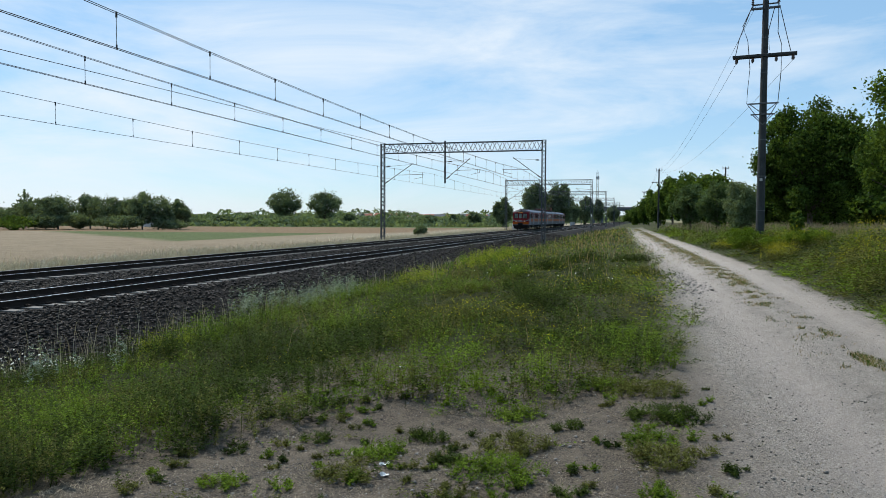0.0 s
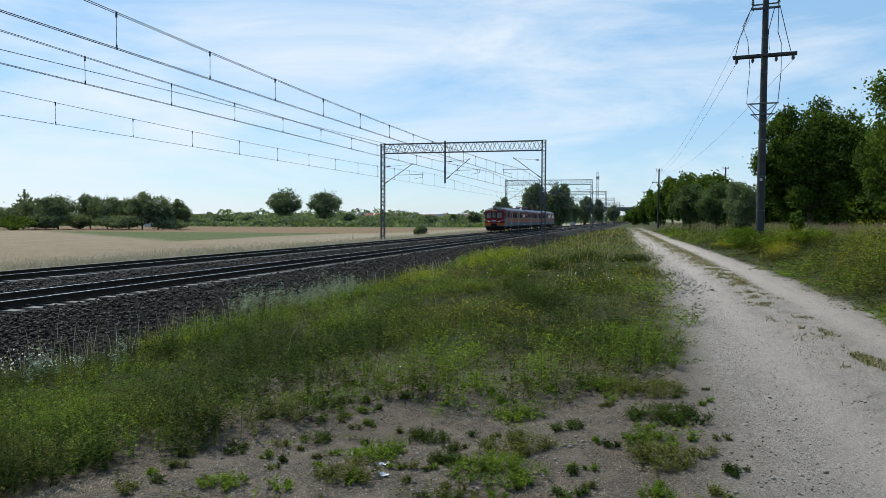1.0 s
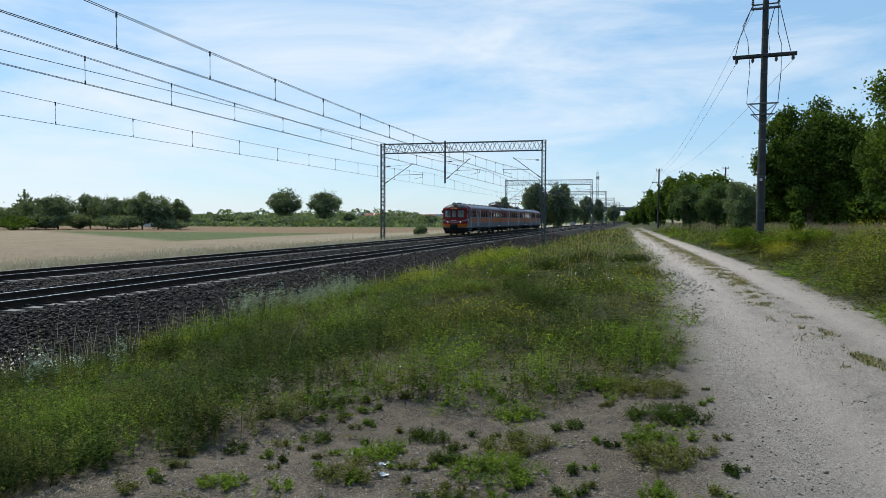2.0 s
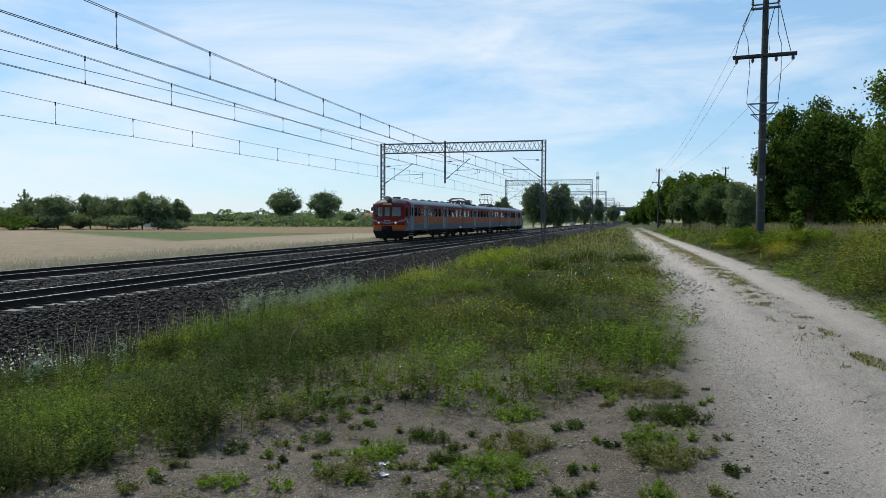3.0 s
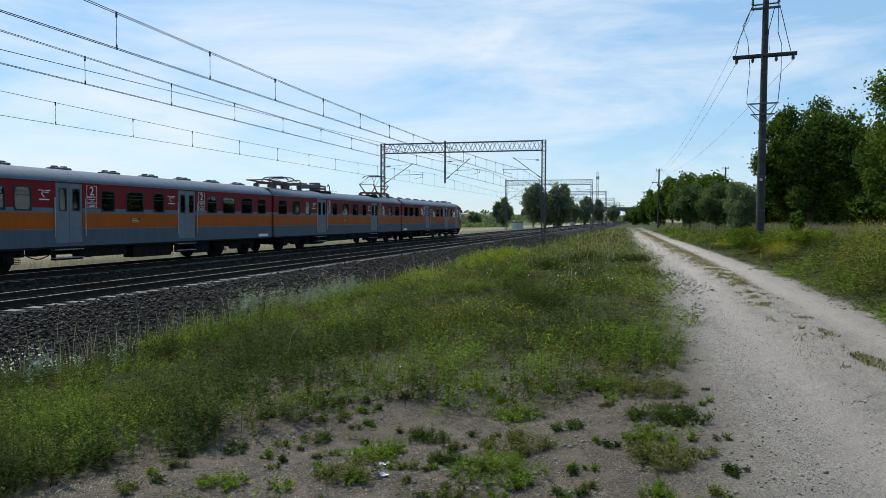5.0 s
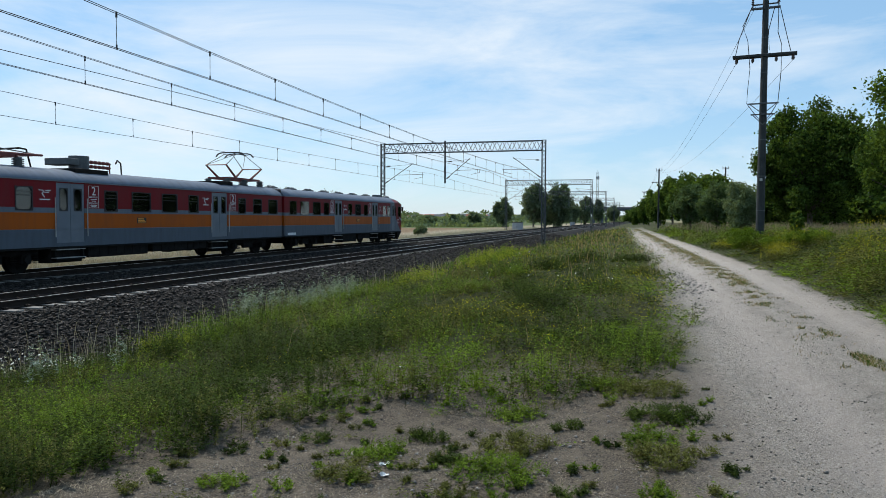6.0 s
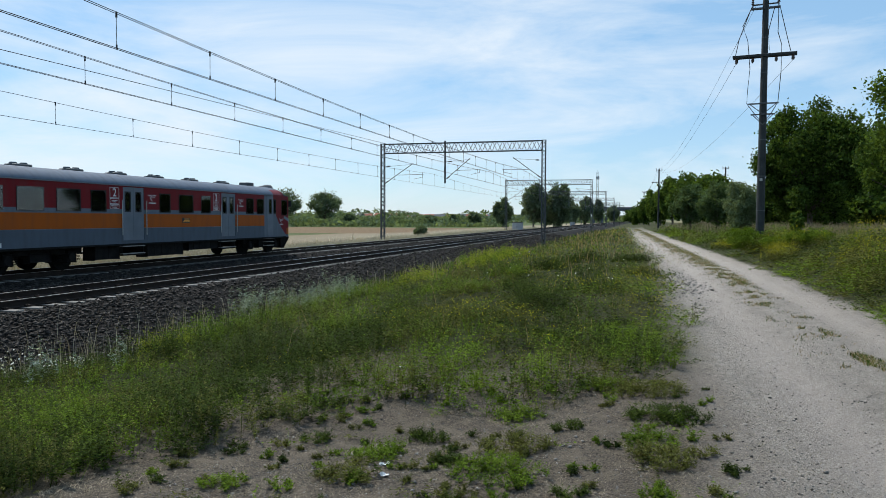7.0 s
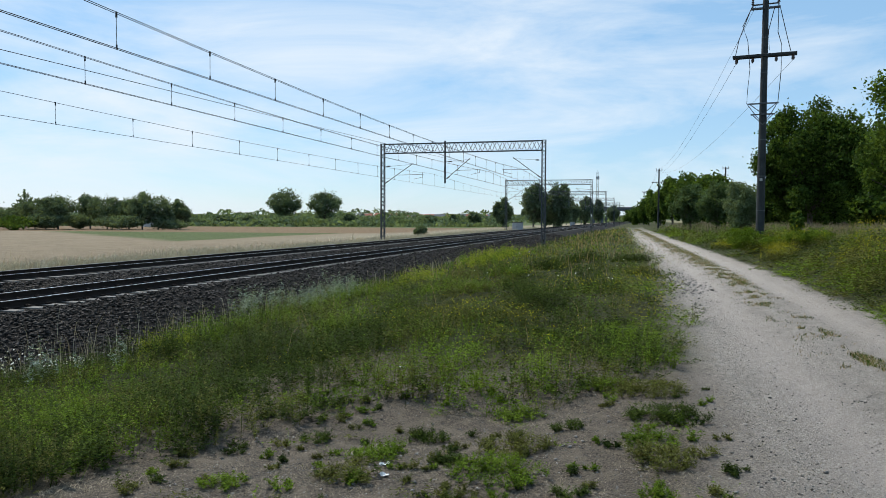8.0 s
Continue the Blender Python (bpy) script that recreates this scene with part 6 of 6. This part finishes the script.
def far_hedges():
    """Hedges and woods that close the plain, too far to count."""
    ps = []
    for depth, base, hgt, m in ((290, -1.6, 3.6, 9000), (420, -1.6, 6.5, 12000), (620, -1.5, 10.0, 11000), (1100, -1.0, 17.0, 11000)):
        px = RNG.uniform(-260, 1130, m)
        bump = 0.35 + 0.65 * value_noise(px * 0.02, px * 0 + depth, 1.0, 81) * (0.5 + value_noise(px * 0.11, px * 0 + depth, 1.0, 82))
        bump *= np.where((px > 900) & (depth < 500), 0.0, 1.0)
        f = 784 / math.tan(radians(62.793) / 2)
        d = depth * RNG.uniform(0.94, 1.06, m)
        a = (px - 784) / f * d
        x, y = math.cos(YAW) * a + math.sin(YAW) * d, -math.sin(YAW) * a + math.cos(YAW) * d
        ok = bump > 0.02
        ps.append((np.stack([x, y, base + hgt * bump * RNG.random(m) ** 0.7], 1)[ok], depth))
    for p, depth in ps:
        tagged(leaves("far_wood", p, 0.8 + depth * 0.0024, TREE_HAZED, 0.2, 0.7), "hazy dark hedge and wood on the plain", "woods", kind="stuff")


make_trees()
far_hedges()


# ---- poles and far structures ----
def power_pole(name, label, x, y, detail):
    """A tarred pole with cross-arms, insulators and cable loops."""
    t = thing(name, label, "pole", "power line poles", at=pose(x, y, float(ground_z(x, y)) - (0.14 if detail else 0.0), 0, 0.25 if detail else 0, -10))
    h = 11.75
    mast = part("mast", rod(bmesh.new(), (0, 0, -0.3), (0, 0, h), 0.2, 16, 0.13), POLE_WOOD, t, "tall dark pole")
    for z in (2.0, 3.6, 5.3, 7.0, 8.4, 10.0):
        r = 0.2 - 0.07 * z / h + 0.006
        part("band", rod(bmesh.new(), (0, 0, z), (0, 0, z + 0.05), r, 16), GALV, mast)
    arm = bmesh.new()
    box(arm, -1.37, 1.37, -0.2, -0.11, 9.15, 9.27, 0.012)
    box(arm, -1.37, 1.37, 0.11, 0.2, 9.15, 9.27, 0.012)
    a = part("cross_arm", arm, POLE_WOOD, t, "long timber cross-arm")
    for sx in (-1.2, -0.5, 0.5, 1.2):
        bm = bmesh.new()
        for k in range(3):
            rod(bm, (sx, 0.0, 8.95 + k * 0.07), (sx, 0.0, 9.0 + k * 0.07), 0.07, 10)
        rod(bm, (sx, 0, 8.9), (sx, 0, 9.2), 0.03, 6)
        part("insulator", bm, CERAMIC, a, "dark hanging insulator")
    bm = bmesh.new()
    box(bm, -0.62, 0.62, -0.06, 0.06, 11.35, 11.44, 0.01)
    box(bm, -0.55, 0.55, -0.05, 0.05, 11.55, 11.6, 0.01)
    b = part("top_bracket", bm, GALV, t, "steel top bracket")
    for sx in (-0.55, 0.0, 0.55):
        bm = bmesh.new()
        for k in range(4):
            rod(bm, (sx, 0, 11.6 + k * 0.09), (sx, 0, 11.65 + k * 0.09), 0.07 - 0.008 * k, 10)
        rod(bm, (sx, 0, 11.4), (sx, 0, 12.0), 0.03, 6)
        part("insulator", bm, CERAMIC, b, "dark pin insulator")
    if not detail:
        return t
    for z, w in ((6.95, 0.66), (6.45, 0.52)):
        bm = bmesh.new()
        box(bm, -w, w, -0.22, -0.14, z, z + 0.06, 0.008)
        br = part("cable_bracket", bm, GALV, t, "steel cable bracket")
        for sx in (-w + 0.05, w - 0.05):
            part("brace", rod(bmesh.new(), (sx * 0.9, -0.18, z), (0, -0.18, z - 0.45), 0.018, 6), GALV, br)
    for s, pts in ((-1, ((-0.55, 11.5), (-0.95, 10.6), (-0.72, 9.9), (-0.6, 8.6), (-0.68, 7.6), (-0.7, 7.0), (-0.35, 6.5), (-0.12, 6.2))),
                   (1, ((0.55, 11.5), (0.55, 10.2), (0.72, 9.6), (0.72, 8.4), (0.66, 7.5), (0.62, 7.0), (0.4, 6.6), (0.12, 6.2))),
                   (1, ((0.4, 11.4), (0.15, 10.3), (0.2, 9.4))), (1, ((0.6, 11.4), (0.95, 9.9), (1.1, 9.3))), (-1, ((-0.6, 11.4), (-1.1, 10.0), (-1.25, 9.2)))):
        bm = bmesh.new()
        tube(bm, [Vector((a, -0.2, c)) for a, c in pts], 0.018, 6)
        part("cable_loop", bm, WIRE, t, "loose dark cable loop")
    part("warning_plate", box(bmesh.new(), -0.06, 0.06, -0.215, -0.2, 3.4, 3.52), STEP_EDGE, t, "small dull metal plate")
    return t


def span(bm, a, b, sag, r):
    a, b = Vector(a), Vector(b)
    tube(bm, [a.lerp(b, k / 16) - Vector((0, 0, sag * 4 * (k / 16) * (1 - k / 16))) for k in range(17)], r, 4)


def make_poles():
    power_pole("power_pole", "tall dark pole with cross-arms and cable loops", 5.38, 36.8, True)
    power_pole("power_pole", "distant pole on the same power line", 3.3, 151.0, False)
    power_pole("power_pole", "distant pole on the same power line", 0.9, 268.0, False)
    power_pole("power_pole", "distant pole rising behind the grove", *spot(1282, 150), False)
    t = thing("power_line", "thin slack wires between the poles", "power line")
    for (x0, z0), (x1, z1) in (((4.3, 9.4), (2.8, 11.3)), ((5.0, 11.8), (3.3, 12.0)), ((6.75, 9.4), (3.9, 11.3))):
        bm = bmesh.new()
        span(bm, (x0, 36.8, z0), (x1, 151.0, z1), 1.6, 0.009)
        part("wire", bm, WIRE, t)
        bm = bmesh.new()
        span(bm, (x1, 151.0, z1), (x1 - 2.4, 268.0, z1), 1.6, 0.012)
        part("wire", bm, WIRE, t)


FAR_CONCRETE = mat("far_concrete", (0.07, 0.08, 0.09), (0.12, 0.13, 0.15), 0.9, 0.5)
HUT_WHITE = mat("hut_grey_paint", (0.3, 0.31, 0.32), (0.42, 0.43, 0.44), 0.7, 1.5)
HOUSE_WALL = mat("far_house_plaster", (0.4, 0.38, 0.35), (0.55, 0.53, 0.5), 0.9, 0.3)
ROOF_TILE = mat("far_roof_tile", (0.2, 0.08, 0.055), (0.3, 0.13, 0.09), 0.9, 0.3)


def make_far():
    t = thing("road_bridge", "grey road bridge over the railway", "bridge")
    part("deck", box(bmesh.new(), -44, 40, 525, 537, 7.9, 9.6, 0.1), FAR_CONCRETE, t)
    part("parapet", box(bmesh.new(), -44, 40, 524.6, 525.0, 9.6, 10.7), FAR_CONCRETE, t)
    for x in (-33.0, -27.0, -7.5, 3.0):
        part("pier", box(bmesh.new(), x - 0.7, x + 0.7, 526, 536, -2, 7.9, 0.1), FAR_CONCRETE, t)
    m = thing("radio_mast", "slim lattice radio mast on the skyline", "mast", at=pose(-35.1, 614, -1.0))
    bm = bmesh.new()
    lattice(bm, (0, 0, 0), (0, 0, 42), 1.6, 1.6, 1.8, (0, 1, 0), 0.16)
    part("lattice", bm, GALV, m)
    part("antenna", box(bmesh.new(), -1.4, 1.4, -1.2, -0.8, 36, 38.5, 0.1), HUT_WHITE, m)
    part("antenna", rod(bmesh.new(), (0, 0, 42), (0, 0, 44), 0.08), GALV, m)
    for x, y, w, h in ((-21.4, 150, 1.05, 1.9), (-19.7, 262, 0.8, 1.7)):
        g = float(ground_z(-24.6, y))
        hut = thing("relay_cabinet", "grey metal relay cabinet beside the line", "cabinet", at=pose(x - 3.4 if y < 200 else x - 4.0, y, g))
        part("body", box(bmesh.new(), -w, w, -0.5, 0.5, 0.1, h, 0.03), HUT_WHITE, hut)
        part("roof", box(bmesh.new(), -w - 0.08, w + 0.08, -0.58, 0.58, h, h + 0.1, 0.02), GALV, hut)
        part("plinth", box(bmesh.new(), -w - 0.05, w + 0.05, -0.55, 0.55, -0.2, 0.1), SLEEPER, hut)
        for sx in (-0.5, 0.5):
            d = part("door", box(bmesh.new(), sx * w - 0.45 * w, sx * w + 0.45 * w, -0.52, -0.5, 0.2, h - 0.1), HUT_WHITE, hut)
            part("handle", box(bmesh.new(), sx * w * 0.2 - 0.02, sx * w * 0.2 + 0.02, -0.55, -0.52, h * 0.5, h * 0.5 + 0.15), BLACK_IRON, d)
    t = thing("farm_shed", "long pale farm shed behind the trees", "shed", at=pose(*spot(292, 260), -1.4, 0, 0, 20))
    part("wall", box(bmesh.new(), -7, 7, -3, 3, 0, 2.4), HOUSE_WALL, t)
    bm = bmesh.new()
    vs = [bm.verts.new(q) for q in ((-7.3, -3.4, 2.4), (7.3, -3.4, 2.4), (7.3, 3.4, 2.4), (-7.3, 3.4, 2.4), (-7.3, 0, 3.9), (7.3, 0, 3.9))]
    for q in ((0, 1, 5, 4), (2, 3, 4, 5), (0, 4, 3), (1, 2, 5), (0, 3, 2, 1)):
        bm.faces.new([vs[k] for k in q])
    part("roof", bm, FAR_CONCRETE, t)
    rnd = random.Random(8)
    for k in range(16):
        px = 640 + k * 15 + rnd.uniform(-5, 5)
        x, y = spot(px, 1020 + rnd.uniform(-30, 30))
        w, h = rnd.uniform(5, 9), rnd.uniform(4, 6)
        g = thing("far_house", "small pale house on the far rise", "house", "houses on the far rise", at=pose(x, y, 1.0, 0, 0, rnd.uniform(-30, 30)))
        part("wall", box(bmesh.new(), -w, w, -4, 4, -1, h), HOUSE_WALL, g)
        bm = bmesh.new()
        vs = [bm.verts.new(q) for q in ((-w - 0.4, -4.5, h), (w + 0.4, -4.5, h), (w + 0.4, 4.5, h), (-w - 0.4, 4.5, h), (-w, 0, h + 3.2), (w, 0, h + 3.2))]
        for q in ((0, 1, 5, 4), (2, 3, 4, 5), (0, 4, 3), (1, 2, 5), (0, 3, 2, 1)):
            bm.faces.new([vs[i] for i in q])
        part("roof", bm, ROOF_TILE if k % 3 else FAR_CONCRETE, g)
        for sx in (-0.5, 0.0, 0.5):
            part("window", box(bmesh.new(), sx * w - 0.5, sx * w + 0.5, -4.06, -4.0, 1.4, 2.8), RUBBER, g)
    # low rise behind the plain
    n = 90
    xs = np.linspace(-2600, 300, n)
    top = 3 + 13 * value_noise(xs, xs * 0, 0.004, 91) + 5 * value_noise(xs, xs * 0, 0.02, 92)
    yy = 1500 + xs * 0.05
    v = np.concatenate([np.stack([xs, yy, xs * 0 - 3], 1), np.stack([xs, yy + 160, top], 1), np.stack([xs, yy + 420, top * 0.6], 1)])
    i = np.arange(n - 1)
    f = np.concatenate([np.stack([i, i + 1, i + 1 + n, i + n], 1), np.stack([i + n, i + 1 + n, i + 1 + 2 * n, i + 2 * n], 1)])
    # the rise takes the leaf colour with the haze in it
    tagged(mesh_obj("backdrop_rise", v, f, TREE_HAZED, True), "low wooded rise on the skyline", "hill", kind="structure")


def make_litter():
    for x, y, r in ((-1.82, 5.05, 30), (-1.74, 4.8, -40), (-2.83, 8.48, 10)):
        rnd = random.Random(int(x * -100))
        t = thing("paper_scrap", "crumpled white paper scrap on the ground", "litter", "litter", at=pose(x, y, float(ground_z(x, y)) + 0.004, 0, 0, r))
        bm = bmesh.new()
        bmesh.ops.create_grid(bm, x_segments=6, y_segments=3, size=1)
        for v in bm.verts:
            v.co = Vector((v.co.x * 0.042, v.co.y * 0.022, abs(rnd.gauss(0, 0.012))))
        thick(part("sheet", bm, WHITE, t), 0.001)


make_poles()
make_far()
make_litter()


# ---- what moves ----
def train_y(t):
    return 35.88 - 21.704 * (t - 4) + 0.332 * (t - 4) ** 2


def motions():
    """The train runs down the far track and slows a little; its wheels roll."""
    for car, off, turn, wheelsets in TRAIN:
        walk(car, [(k / 10, pose(X_FAR, train_y(k / 10) + off, 0, 0, 0, turn)) for k in range(81)])
        for w in wheelsets:
            spot, rows, angle = w.matrix_basis.translation.copy(), [], 0.0
            for k in range(241):
                if k:
                    step = (train_y((k - 1) / 30) - train_y(k / 30)) / 0.48
                    angle += min(step, radians(88)) * (1 if turn == 0 else -1)
                rows.append((k / 30, pose(spot.x, spot.y, spot.z, math.degrees(angle))))
            walk(w, rows)


motions()
